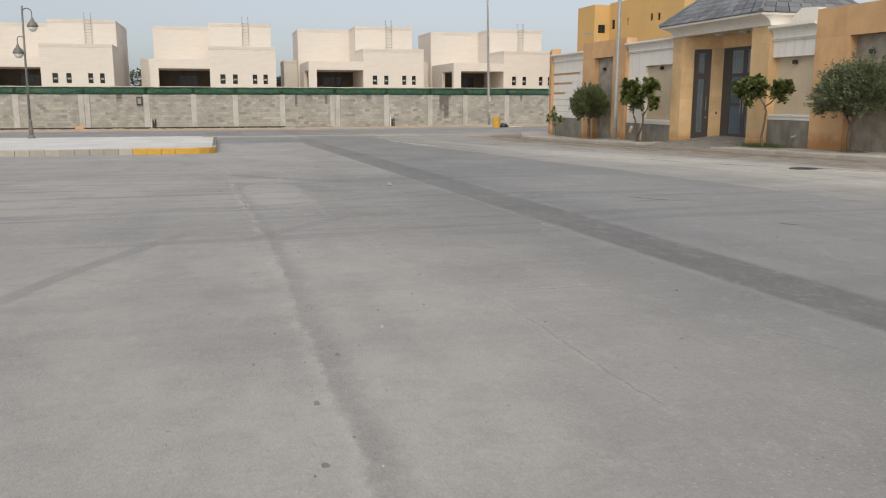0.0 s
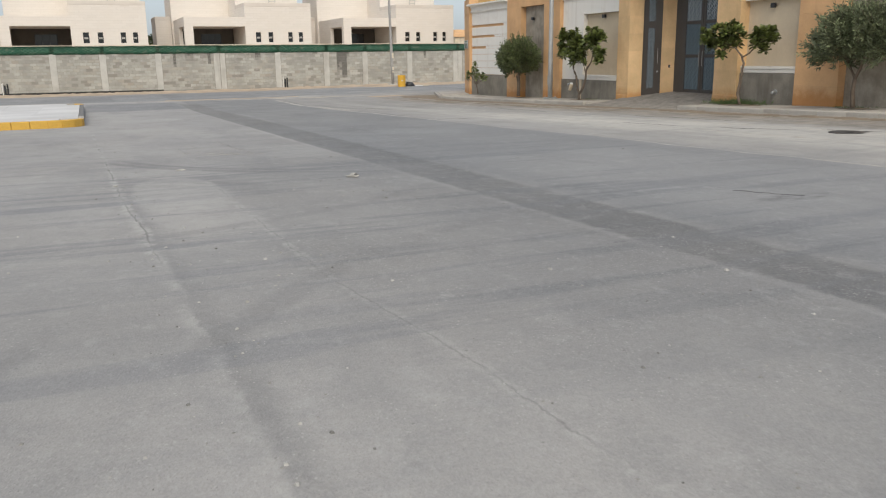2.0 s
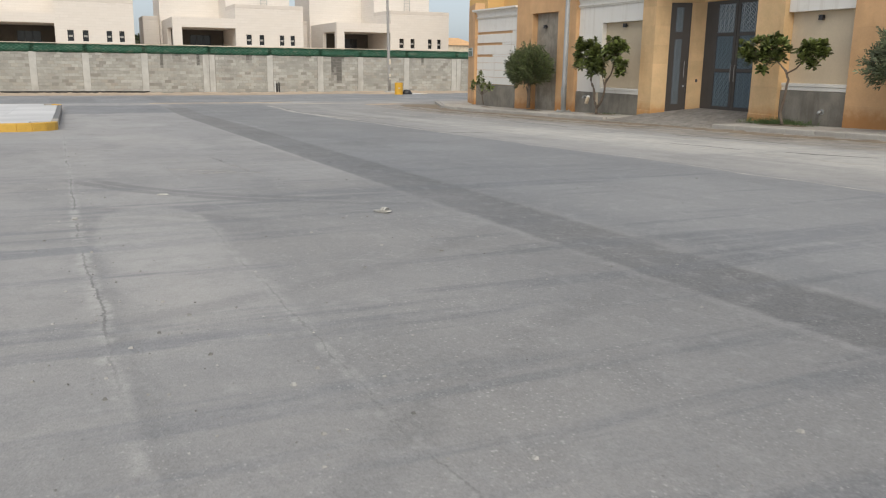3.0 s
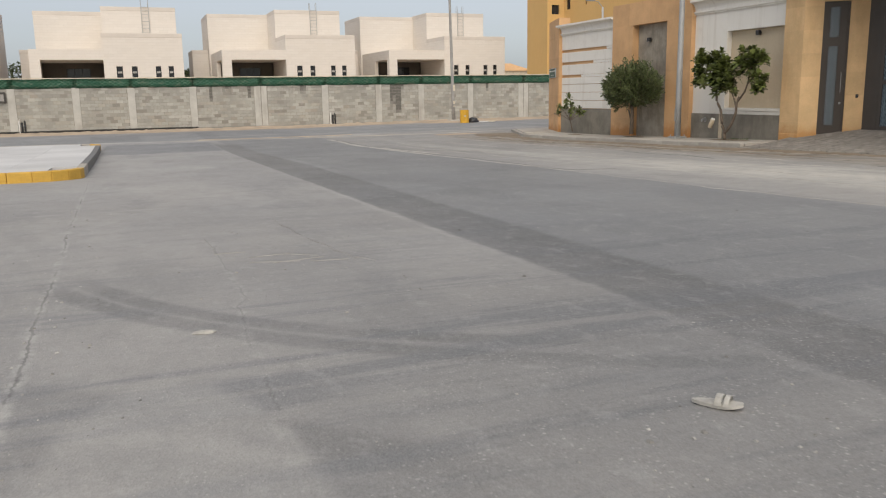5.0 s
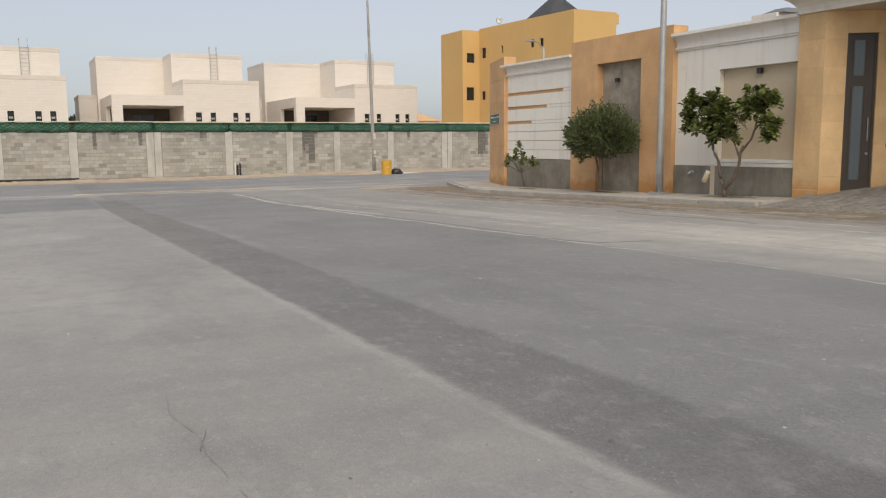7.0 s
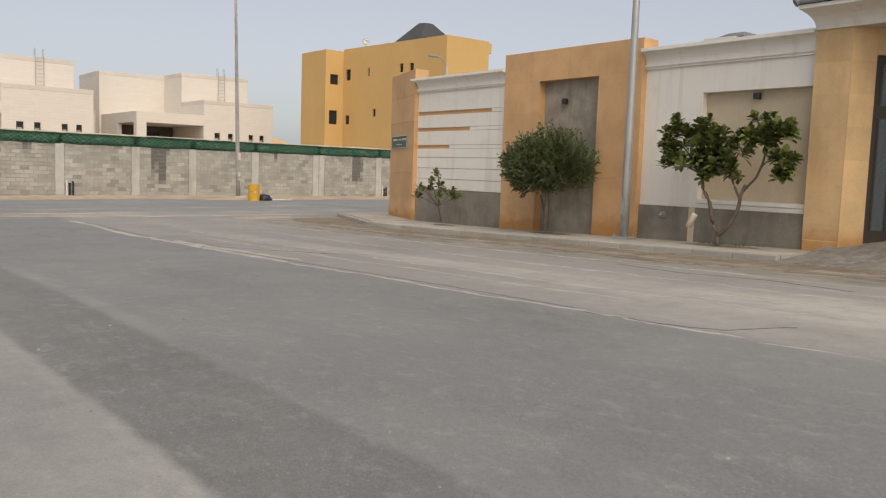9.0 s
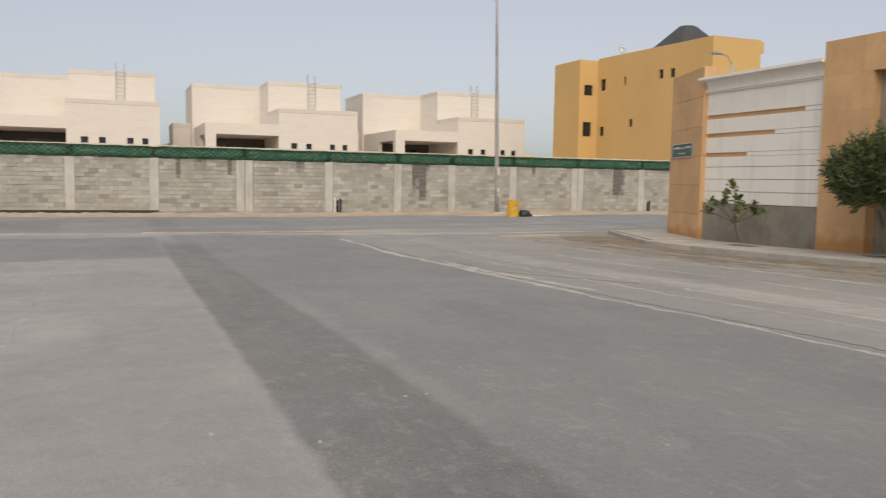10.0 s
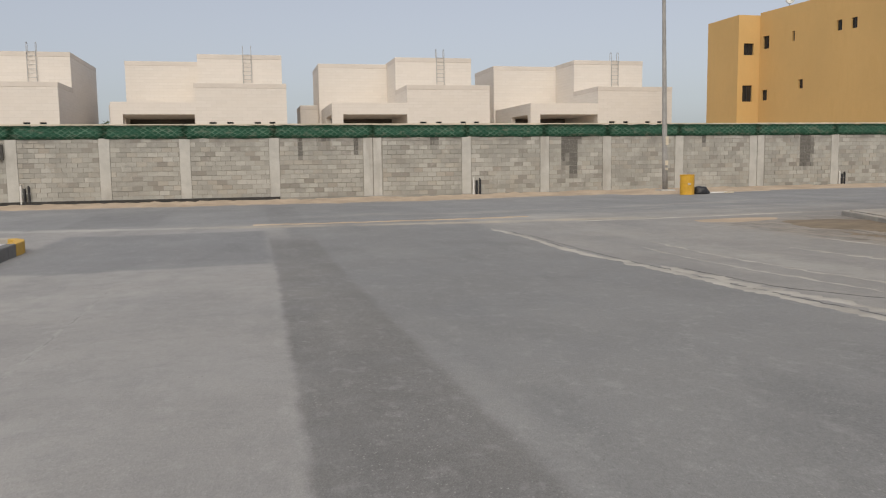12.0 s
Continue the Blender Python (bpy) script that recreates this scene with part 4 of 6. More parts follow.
def build_gate():
    root = thing("gate", (19.7, 29, 0.66), "dark metal double gate with silver lattice panels, closed", "gate", kind="structure")
    root.location = (0, 0, 0)
    x = 20.24
    leaf(root, 28.86, 29.85, 0.74, 4.28, (2.03, 3.20), x)
    leaf(root, 27.85, 28.84, 0.74, 4.28, (2.03, 3.20), x)
    for y in (28.77, 28.94):
        part("pull_handle", tube([(x - 0.02, y, 1.68), (x - 0.06, y, 1.70), (x - 0.06, y, 2.18), (x - 0.02, y, 2.20)], 0.013), POLE_GREY, root)
    for y0, y1 in ((29.87, 30.39), (27.33, 27.83)):
        fixed = block("side_panel", (x, y0, 0.74), (x + 0.04, y1, 4.28), GATE_METAL, root, 0.004)
        for i in range(22):
            z = 0.92 + i * 0.148
            block("louvre", (x - 0.007, y0 + 0.14, z), (x, y1 - 0.16, z + 0.07), GATE_METAL, fixed, 0.002)


def build_side_door():
    root = thing("door_1", (*splay(1.194, 0.09), 0.0), "narrow dark metal side door with a silver lattice strip", "door", kind="structure")
    root.rotation_euler = (0, 0, math.atan2(SPLAY_IN.y, SPLAY_IN.x))
    f = part("door_leaf", cuboid((0, 0.005, 0.60), (0.04, 0.676, 4.27)), DOOR_BROWN, root)
    for y0, y1 in ((0.0, 0.05), (0.63, 0.68)):
        block("door_frame", (-0.03, y0, 0.60), (0.05, y1, 4.27), DOOR_BROWN, root, 0.004)
    for lo, hi in ((0.86, 3.06), (3.30, 4.12)):
        ob = part("lattice", lattice_mesh(0.24, hi - lo, 0.014, 0.12), LATTICE_DULL, f)
        ob.location = (-0.003, 0.26, lo)
        for y in (0.215, 0.52):
            block("bead", (-0.018, y, lo), (0.0, y + 0.025, hi), DOOR_BROWN, f, 0.003)
    part("pull_handle", tube([(0, 0.13, 1.78), (-0.05, 0.13, 1.80), (-0.05, 0.13, 2.30), (0, 0.13, 2.32)], 0.011), POLE_GREY, root)
    part("lock", lathe([(0.02, 0), (0.03, 0.01), (0.03, 0.05), (0.015, 0.06)], 10, (-0.02, 0.12, 1.45)), GALVANISED, root)


def door_phone():
    root = thing("door_phone", (*splay(1.50, -0.03), 1.62), "small dark intercom box on the stone door pier", "intercom")
    root.rotation_euler = (0, 0, math.atan2(SPLAY_IN.y, SPLAY_IN.x))
    block("body", (-0.0, -0.035, 0.0), (0.03, 0.035, 0.10), BLACK, root, 0.008)
    part("button", lathe([(0.012, 0), (0.012, 0.01), (0.006, 0.012)], 8, (-0.012, 0, 0.05)), GALVANISED, root)


door_phone()
build_gate()
build_side_door()


def build_gate_roof():
    root = thing("gate_roof", (0, 0, 0), "hipped roof of grey slate tiles over the gate, white coved eaves", "roof", kind="structure")
    x0, x1, y0, y1, ze = 18.32, 22.9, 25.42, 32.17, 5.20
    # white soffit and cove
    block("soffit", (18.88, 25.66, 4.795), (22.3, 32.02, 4.95), VILLA_BEIGE, root, 0.01)
    steps = [(0.53, 4.80), (0.52, 4.86), (0.47, 4.95), (0.37, 5.03), (0.23, 5.09), (0.08, 5.13), (0.0, 5.145), (0.0, 5.22), (0.06, 5.22)]
    bm = bmesh.new()
    rings = [[bm.verts.new(p) for p in ((x0 + d, y0 + 0.28 * d, z), (x1 - d, y0 + 0.28 * d, z), (x1 - d, y1 - 0.22 * d, z), (x0 + d, y1 - 0.22 * d, z))] for d, z in steps]
    for a, b in zip(rings, rings[1:]):
        for i in range(4):
            bm.faces.new((a[i], a[(i + 1) % 4], b[(i + 1) % 4], b[i]))
    bm.faces.new(rings[-1])
    part("cove", bm, VILLA_WHITE, root, "white coved eaves")
    # tiles in overlapping rows on the four slopes
    bm = bmesh.new()
    rise, half = 2.0, (x1 - x0) / 2
    rnd = random.Random(6)
    rows = 11
    for j in range(rows):
        a, b = j / rows, (j + 1) / rows
        for side in range(4):
            def at(u, v, lift):
                ins = v * half
                xa, xb, ya, yb = x0 - 0.05 + ins, x1 + 0.05 - ins, y0 - 0.05 + ins, y1 + 0.05 - ins
                z = ze + 0.03 + v * rise + lift
                return ((xa, ya + (yb - ya) * u, z), (xb, ya + (yb - ya) * u, z), (xa + (xb - xa) * u, ya, z), (xa + (xb - xa) * u, yb, z))[side]
            k = max(2, round(((y1 - y0) if side < 2 else (x1 - x0)) * (1 - a * 0.7) / 0.55))
            for i in range(k):
                u0, u1 = i / k + 0.004, (i + 1) / k - 0.004
                t = rnd.uniform(0.03, 0.045)
                lo = [at(u0, a, 0.0), at(u1, a, 0.0), at(u1, b, 0.0), at(u0, b, 0.0)]
                hi = [at(u0, a, t), at(u1, a, t), at(u1, min(1, b + 0.02), 0.012), at(u0, min(1, b + 0.02), 0.012)]
                solid(lo + hi, BOX_FACES, bm)
    tagged(part("roof_tile", bm, SLATE, root, "grey slate tiles"), kind="stuff")
    # half-round caps along the hips
    for sx, sy in ((1, 1), (1, -1), (-1, 1), (-1, -1)):
        foot = Vector((x0 - 0.05 if sx > 0 else x1 + 0.05, y0 - 0.05 if sy > 0 else y1 + 0.05, ze + 0.06))
        way = Vector((sx * half, sy * half, rise))
        for i in range(9):
            p, q = foot + way * (i / 9), foot + way * ((i + 1.12) / 9)
            part("ridge_tile", tube([p, q], [0.085, 0.065], 8), SLATE, root)
    for cx, cy in ((19.5, 29.6), (19.5, 28.0)):
        lamp = part("downlight", lathe([(0.15, 0.0), (0.2, 0.03), (0.2, 0.09), (0.16, 0.10)], 18, (cx, cy, 4.70)), LATTICE, root, "round ceiling light")


build_gate_roof()


# ---- block wall along the crossing road ----
WALL_Y, WALL_TOP, MESH_TOP = 67.45, 2.58, 3.08
POSTS = [-44.0, -40.4, -36.8, -33.2, -29.0, -25.2, -21.6, -18.0, -14.4, -9.70, -5.26, -1.78, 1.36, 5.0, 9.23, 13.47, 17.19, 20.28, 24.00, 28.20, 32.61, 36.6, 40.6, 44.6, 48.6, 52.6, 56.6, 60.6]
DOUBLE = {-9.70, 9.23, 28.20}


def build_block_wall():
    root = thing("wall_block", (0, 0, 0), "unrendered grey concrete block wall with cast columns", "wall", kind="structure")
    rnd = random.Random(12)
    part("mortar_core", cuboid((-46, WALL_Y + 0.012, -0.1), (62, WALL_Y + 0.19, WALL_TOP - 0.02)), MORTAR, root)
    block("ground_beam", (-46, WALL_Y - 0.05, -0.35), (62, WALL_Y + 0.2, 0.02), MORTAR, root, 0.02)
    # added black strips stand in for the shadowed hollow under the beam
    for x0, x1 in ((-46, 5.2), (28.3, 62)):
        block("gap_shade", (x0, WALL_Y - 0.09, -0.3), (x1, WALL_Y - 0.055, 0.07), BITUMEN_AND_GAP, root, 0.008, "black strip for the shaded gap under the wall's ground beam")
    far = bmesh.new()
    meshes = {}
    course, length = 0.1985, 0.405
    for a, b in zip(POSTS, POSTS[1:]):
        ha = 0.43 if a in DOUBLE else 0.22
        hb = 0.43 if b in DOUBLE else 0.22
        x0, x1 = a + ha, b - hb
        for j in range(13):
            z0 = 0.02 + j * course
            x = x0 - (length / 2 if j % 2 else 0.0) + rnd.uniform(-0.03, 0.03)
            while x < x1:
                p, q = max(x, x0) + 0.008, min(x + length, x1) - 0.008
                x += length
                if q - p < 0.05:
                    continue
                y = WALL_Y + rnd.uniform(-0.012, 0.010)
                if 5.0 <= a < 13:
                    key = round(q - p, 2)
                    if key not in meshes:
                        bm = cuboid((0, 0, 0.006), (key, 0.1, course - 0.006))
                        bmesh.ops.bevel(bm, geom=[e for e in bm.edges if all(v.co.y < 0.05 for v in e.verts)], offset=0.008, segments=1, affect="EDGES")
                        me = bpy.data.meshes.new("brick")
                        bmesh.ops.recalc_face_normals(bm, faces=bm.faces[:])
                        bm.to_mesh(me)
                        bm.free()
                        me.materials.append(BLOCK)
                        meshes[key] = me
                    ob = new("brick", meshes[key])
                    ob.parent = root
                    ob.location = (p, y, z0)
                else:
                    lo, hi = (p, y, z0 + rnd.uniform(0.003, 0.010)), (q, y + 0.1, z0 + course - rnd.uniform(0.003, 0.010))
                    cuboid(lo, hi, far)
    tagged(part("brickwork", far, BLOCK_FAR, root), kind="stuff")
    for x in POSTS:
        spans = ((x - 0.41, x - 0.02), (x + 0.02, x + 0.38)) if x in DOUBLE else ((x - 0.21, x + 0.21),)
        for p, q in spans:
            bm = cuboid((p, WALL_Y - 0.02, -0.05), (q, WALL_Y + 0.2, WALL_TOP))
            bmesh.ops.subdivide_edges(bm, edges=bm.edges[:], cuts=5, use_grid_fill=True)
            for v in bm.verts:
                v.co.x += 0.014 * noise.noise(v.co * 2.3)
                if v.co.y < WALL_Y:
                    v.co.y += 0.008 * noise.noise(v.co * 3.1)
            part("column", bm, COLUMN, root)
    # cream board edge behind the screen
    for a, b in zip(POSTS, POSTS[1:]):
        block("top_board", (a + 0.01, WALL_Y + 0.10, MESH_TOP + 0.0 + rnd.uniform(0, 0.03)), (b - 0.01, WALL_Y + 0.16, MESH_TOP + 0.06 + rnd.uniform(0, 0.03)), CREAM, root, 0.006)
    return root


build_block_wall()


def build_screen():
    root = thing("screen_fence", (0, 0, 0), "green woven privacy screen stretched along the wall top", "fence", kind="structure")
    for a, b in zip(POSTS, POSTS[1:]):
        k = max(6, round((b - a) / 0.22))
        bm = bmesh.new()
        rows = []
        for i in range(k + 1):
            x = a + (b - a) * i / k
            row = []
            for j in range(4):
                z = WALL_TOP - 0.03 + (MESH_TOP - WALL_TOP + 0.04) * j / 3
                z += 0.03 * noise.noise((x * 1.7, j, 2.0)) * (1 if j in (0, 3) else 0.3)
                y = WALL_Y - 0.03 + 0.05 * noise.noise((x * 1.2, j * 0.8, 7.0)) + (0.02 if j == 3 else 0)
                row.append(bm.verts.new((x, y, z)))
            rows.append(row)
        for p, q in zip(rows, rows[1:]):
            for j in range(3):
                bm.faces.new((p[j], q[j], q[j + 1], p[j + 1]))
        bmesh.ops.solidify(bm, geom=bm.faces[:], thickness=0.012)
        part("screen", bm, GREEN_SCREEN, root, smooth=True)
        block("post", (a - 0.025, WALL_Y + 0.06, WALL_TOP - 0.02), (a + 0.025, WALL_Y + 0.10, MESH_TOP), GALVANISED, root, 0.004)


build_screen()


# ---- houses beyond the wall ----
def build_house():
    """A bare stone-clad villa; its front right corner is the origin."""
    root = thing("house", (0, 0, 0), "unfinished two-storey house clad in pale limestone", "house", "row of stone houses")
    cap = 0.45

    def volume(name, x0, x1, y0, y1, z1, z0=0.0):
        ob = block(name, (x0, y0, z0), (x1, y1, z1 - cap), HOUSE_STONE, root, 0.0)
        block("parapet", (x0 - 0.02, y0 - 0.02, z1 - cap), (x1 + 0.02, y1 + 0.02, z1), HOUSE_CAP, ob, 0.02)
        return ob

    # front block with four small windows, its face cut round them
    xs = [-8.25, -7.0, -6.36, -5.44, -4.85, -2.97, -2.4, -1.63, -1.08, 0.0]
    zw0, zw1, zt = 4.08, 5.28, 8.78
    block("front_wall", (-8.25, 0.0, 0.0), (0, 0.3, zw0), HOUSE_STONE, root, 0)
    block("front_wall", (-8.25, 0.0, zw1), (0, 0.3, zt - cap), HOUSE_STONE, root, 0)
    for i in range(0, 9, 2):
        block("front_wall", (xs[i], 0.0, zw0), (xs[i + 1], 0.3, zw1), HOUSE_STONE, root, 0)
    for i in range(1, 9, 2):
        win = part("window", cuboid((xs[i], 0.24, zw0), (xs[i + 1], 0.28, zw1)), DARK_GLASS, root)
        block("window_frame", (xs[i], 0.20, zw0 + 0.5), (xs[i + 1], 0.24, zw0 + 0.6), BLACK, win, 0)
        block("window_frame", (xs[i] + 0.1, 0.19, zw0 + 0.45), (xs[i + 1] - 0.1, 0.23, zw0 + 0.66), POLE_GREY, win, 0)
    block("side_wall", (-8.25, 0.3, 0), (0, 6.5, zt - cap), HOUSE_STONE, root, 0)
    block("parapet", (-8.27, -0.02, zt - cap), (0.02, 6.5, zt), HOUSE_CAP, root, 0.02)
    volume("upper_storey", -8.2, -0.1, 6.5, 20.0, 12.16)
    volume("main_body", -15.65, -8.2, 12.0, 20.0, 12.05)
    volume("rear_wing", -17.6, -15.65, 13.5, 20.0, 7.7)
    # carport
    block("canopy", (-15.45, 0.02, 5.97), (-8.25, 12.0, 7.08), HOUSE_STONE, root, 0)
    block("pillar", (-15.45, 0.02, 0), (-14.42, 0.9, 5.97), HOUSE_STONE, root, 0)
    block("pillar", (-15.45, 6.2, 0), (-15.0, 12.0, 5.97), HOUSE_STONE, root, 0)
    # back wall in the darkened plaster: the carport's shade is in its colour
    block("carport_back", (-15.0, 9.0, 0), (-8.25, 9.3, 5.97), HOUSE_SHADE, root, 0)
    door = part("glazed_door", cuboid((-12.4, 8.92, 2.4), (-9.9, 9.0, 5.3)), DARK_GLASS, root)
    for x in (-12.4, -11.6, -10.75, -9.9):
        block("door_frame", (x - 0.04, 8.88, 2.4), (x + 0.04, 8.93, 5.3), BLACK, door, 0)
    block("door_frame", (-12.4, 8.88, 3.2), (-9.9, 8.93, 3.28), BLACK, door, 0)
    # roof ladder
    lad = thing("ladder", (0, 0, 0), "thin steel roof ladder", "ladder")
    del lad["category"]
    lad.parent = root
    for x in (-3.85, -3.05):
        part("stringer", tube([(x, 6.38, 8.7), (x, 6.38, 12.6), (x, 6.42, 12.95), (x, 6.65, 13.05), (x, 6.85, 12.9), (x, 6.85, 12.2)], 0.032, 6), GALVANISED, lad)
    for i in range(9):
        part("rung", tube([(-3.85, 6.38, 8.95 + i * 0.4), (-3.05, 6.38, 8.95 + i * 0.4)], 0.022, 5), GALVANISED, lad)
    return root


house = build_house()
for i, x in enumerate((-31.8, -12.15, 27.15, 46.85)):
    copy_thing(house, pose(x, 110, 0))
house.location = (7.5, 110, 0)


# ---- ochre apartment building ----
def windowed_wall(parent, origin, along, length, z0, z1, thick, holes, material):
    """An upright wall with rectangular holes (u0, u1, z0, z1), a dark pane in each."""
    a = Vector((*origin, 0))
    d = Vector((*along, 0)).normalized()
    nrm = Vector((d.y, -d.x, 0))
    us = sorted({0.0, length, *[h[0] for h in holes], *[h[1] for h in holes]})
    zs = sorted({z0, z1, *[h[2] for h in holes], *[h[3] for h in holes]})
    bm = bmesh.new()
    for u, uu in zip(us, us[1:]):
        for z, zz in zip(zs, zs[1:]):
            m, k = (u + uu) / 2, (z + zz) / 2
            if any(h[0] < m < h[1] and h[2] < k < h[3] for h in holes):
                continue
            p, q = a + d * u, a + d * uu
            solid([tuple(v) for v in (p + Vector((0, 0, z)), q + Vector((0, 0, z)), q - nrm * thick + Vector((0, 0, z)), p - nrm * thick + Vector((0, 0, z)),
                                      p + Vector((0, 0, zz)), q + Vector((0, 0, zz)), q - nrm * thick + Vector((0, 0, zz)), p - nrm * thick + Vector((0, 0, zz)))], BOX_FACES, bm)
    bmesh.ops.remove_doubles(bm, verts=bm.verts[:], dist=0.0005)
    wall = part("wall", bm, material, parent)
    for u, uu, z, zz in holes:
        p, q = a + d * u - nrm * 0.16, a + d * uu - nrm * 0.16
        win = part("window", solid([tuple(v) for v in (p + Vector((0, 0, z)), q + Vector((0, 0, z)), q - nrm * 0.04 + Vector((0, 0, z)), p - nrm * 0.04 + Vector((0, 0, z)),
                                                       p + Vector((0, 0, zz)), q + Vector((0, 0, zz)), q - nrm * 0.04 + Vector((0, 0, zz)), p - nrm * 0.04 + Vector((0, 0, zz)))], BOX_FACES), DARK_GLASS, parent)
        mid = (p + q) / 2 + nrm * 0.03
        part("window_frame", tube([mid + Vector((0, 0, z)), mid + Vector((0, 0, zz))], 0.03, 4), BLACK, win)
    return wall


def build_ochre():
    root = thing("apartment_building", (0, 0, 0), "three-storey ochre painted apartment building with small windows", "building")
    zt = 13.9
    # far bay, stepped face, long face, near face
    windowed_wall(root, (45.6, 101.2), (0, -1), 4.9, 0, zt - 0.2, 0.3, [], OCHRE)
    windowed_wall(root, (45.9, 96.3), (1, 0), 1.8, 0, zt - 0.2, 0.3, [(0.25, 1.2, 10.3, 11.3), (0.2, 1.15, 6.3, 7.7)], OCHRE)
    windowed_wall(root, (47.7, 96.3), (0.075, -1), 15.26, 0, zt, 0.3,
                  [(0.4, 1.2, 10.75, 11.85), (0.4, 1.1, 6.35, 7.25), (4.0, 4.3, 10.95, 11.75), (4.9, 5.4, 7.0, 7.75), (8.85, 9.4, 11.05, 11.85), (10.3, 10.9, 11.0, 11.8)], OCHRE)
    windowed_wall(root, (48.84, 81.05), (1, 0), 5.0, 0, zt, 0.3, [], OCHRE)
    part("eave", prism(((53.84, 81.05), (54.15, 81.05), (54.15, 95), (53.84, 95)), 12.85, 13.75), OCHRE, root)
    part("core", prism(((49.2, 81.4), (53.4, 81.4), (53.4, 101), (46.2, 101), (46.2, 96.7), (48.1, 96.5)), 0, zt - 0.35), OCHRE, root)
    part("roof_tower", lathe([(4.3, 0.0), (4.4, 0.1), (0.8, 2.95), (0.6, 2.95)], 8, (53.6, 90.5, zt - 0.3)), SLATE_DARK, root, "dark slate hipped turret roof")
    return root


build_ochre()


def dish(at, turn):
    root = thing("satellite_dish", at, "grey satellite dish on a roof edge", "satellite dish")
    d = part("dish", lathe([(0.02, 0.0), (0.22, 0.04), (0.36, 0.12), (0.36, 0.14), (0.2, 0.06), (0.03, 0.02)], 16), GALVANISED, root, smooth=True)
    d.matrix_basis = pose(0, 0, 0.5, 75, 0, turn)
    part("mast", tube([(0, 0.05, 0), (0, 0.05, 0.5)], 0.03, 6), GALVANISED, root)


dish((48.2, 93.0, 13.88), -36)


# ---- poles ----
def street_pole(at, height, r0, r1, material, label, base=True, lean=0.0):
    root = thing("street_lamp", at, label, "street lamp")
    k = 8
    part("pole", tube([(lean * i / k, 0, height * i / k) for i in range(k + 1)], [r0 + (r1 - r0) * i / k for i in range(k + 1)], 16), material, root, smooth=True)
    if base:
        block("base_plate", (-0.22, -0.22, -0.05), (0.22, 0.22, 0.02), material, root, 0.006)
        for x, y in ((-0.16, -0.16), (0.16, -0.16), (-0.16, 0.16), (0.16, 0.16)):
            part("bolt", tube([(x, y, 0.02), (x, y, 0.08)], 0.018, 6), material, root)
    part("hatch", cuboid((-r0 - 0.008, -0.05, 0.55), (-r0 + 0.03, 0.05, 0.95)), material, root)
    arm = part("arm", tube([(lean, 0, height - 0.05), (lean - 0.5, 0, height + 0.2), (lean - 1.6, 0, height + 0.3)], 0.035, 8), material, root)
    head = cuboid((lean - 2.2, -0.13, height + 0.24), (lean - 1.55, 0.13, height + 0.36))
    bmesh.ops.bevel(head, geom=head.edges[:], offset=0.04, segments=2, affect="EDGES")
    part("lamp_head", head, POLE_GREY, root)
    return root


street_pole((18.42, 36.22, 0.33), 9.0, 0.105, 0.07, GALVANISED, "galvanised steel street lamp pole on the villa pavement")
far_lamp = street_pole((21.0, 63.2, 0.05), 10.5, 0.115, 0.06, POLE_GREY, "tall weathered grey street lamp pole beside the block wall", False, -0.25)
block("collar", (-0.35, -0.3, -0.1), (0.35, 0.3, 0.14), SAND_PALE, far_lamp, 0.05)
for z0, z1 in ((1.15, 1.35), (0.95, 1.05), (2.0, 2.35)):
    part("sticker", cuboid((-0.07, -0.122, z0), (0.06, -0.112, z1)), CREAM, far_lamp, "faded paper notice")


# ---- plants ----
def blade(bm, root, d, up, length, width, droop, segs=3, swell=1.3):
    """A leaf: a folded, drooping strip that widens and comes to a point."""
    side = d.cross(up).normalized()
    up = side.cross(d).normalized()
    prev = None
    for i in range(segs + 1):
        t = i / segs
        c = root + d * (length * t) - Vector((0, 0, 1)) * (droop * t * t * length)
        w = width * (0.18 + 1.05 * math.sin(math.pi * t ** swell) if t < 1 else 0.2)
        row = [bm.verts.new(c - side * w * 0.5 + up * w * 0.12), bm.verts.new(c), bm.verts.new(c + side * w * 0.5 + up * w * 0.12)]
        if prev:
            for j in range(2):
                bm.faces.new((prev[j], prev[j + 1], row[j + 1], row[j]))
        prev = row


def rand_dir(rnd, low=-0.3):
    while True:
        v = Vector((rnd.uniform(-1, 1), rnd.uniform(-1, 1), rnd.uniform(-1, 1)))
        if 0.05 < v.length < 1:
            v.normalize()
            if v.z > low:
                return v


def rosette(bm, rnd, at, size, leaves):
    axis = (Vector((0, 0, 1)) + 0.7 * Vector((rnd.uniform(-1, 1), rnd.uniform(-1, 1), rnd.uniform(-0.2, 0.3)))).normalized()
    ref = axis.cross(Vector((1, 0, 0))).normalized()
    for i in range(leaves):
        t = i / leaves
        around = Matrix.Rotation(i * 2.399 + rnd.uniform(-0.2, 0.2), 3, axis) @ ref
        d = (around * (0.40 + 0.85 * t) + axis * (1.1 - 1.0 * t)).normalized()
        blade(bm, Vector(at) - axis * 0.08 * t, d, axis, size * rnd.uniform(0.75, 1.15), size * rnd.uniform(0.36, 0.46), rnd.uniform(0.05, 0.4), 4, 1.9)


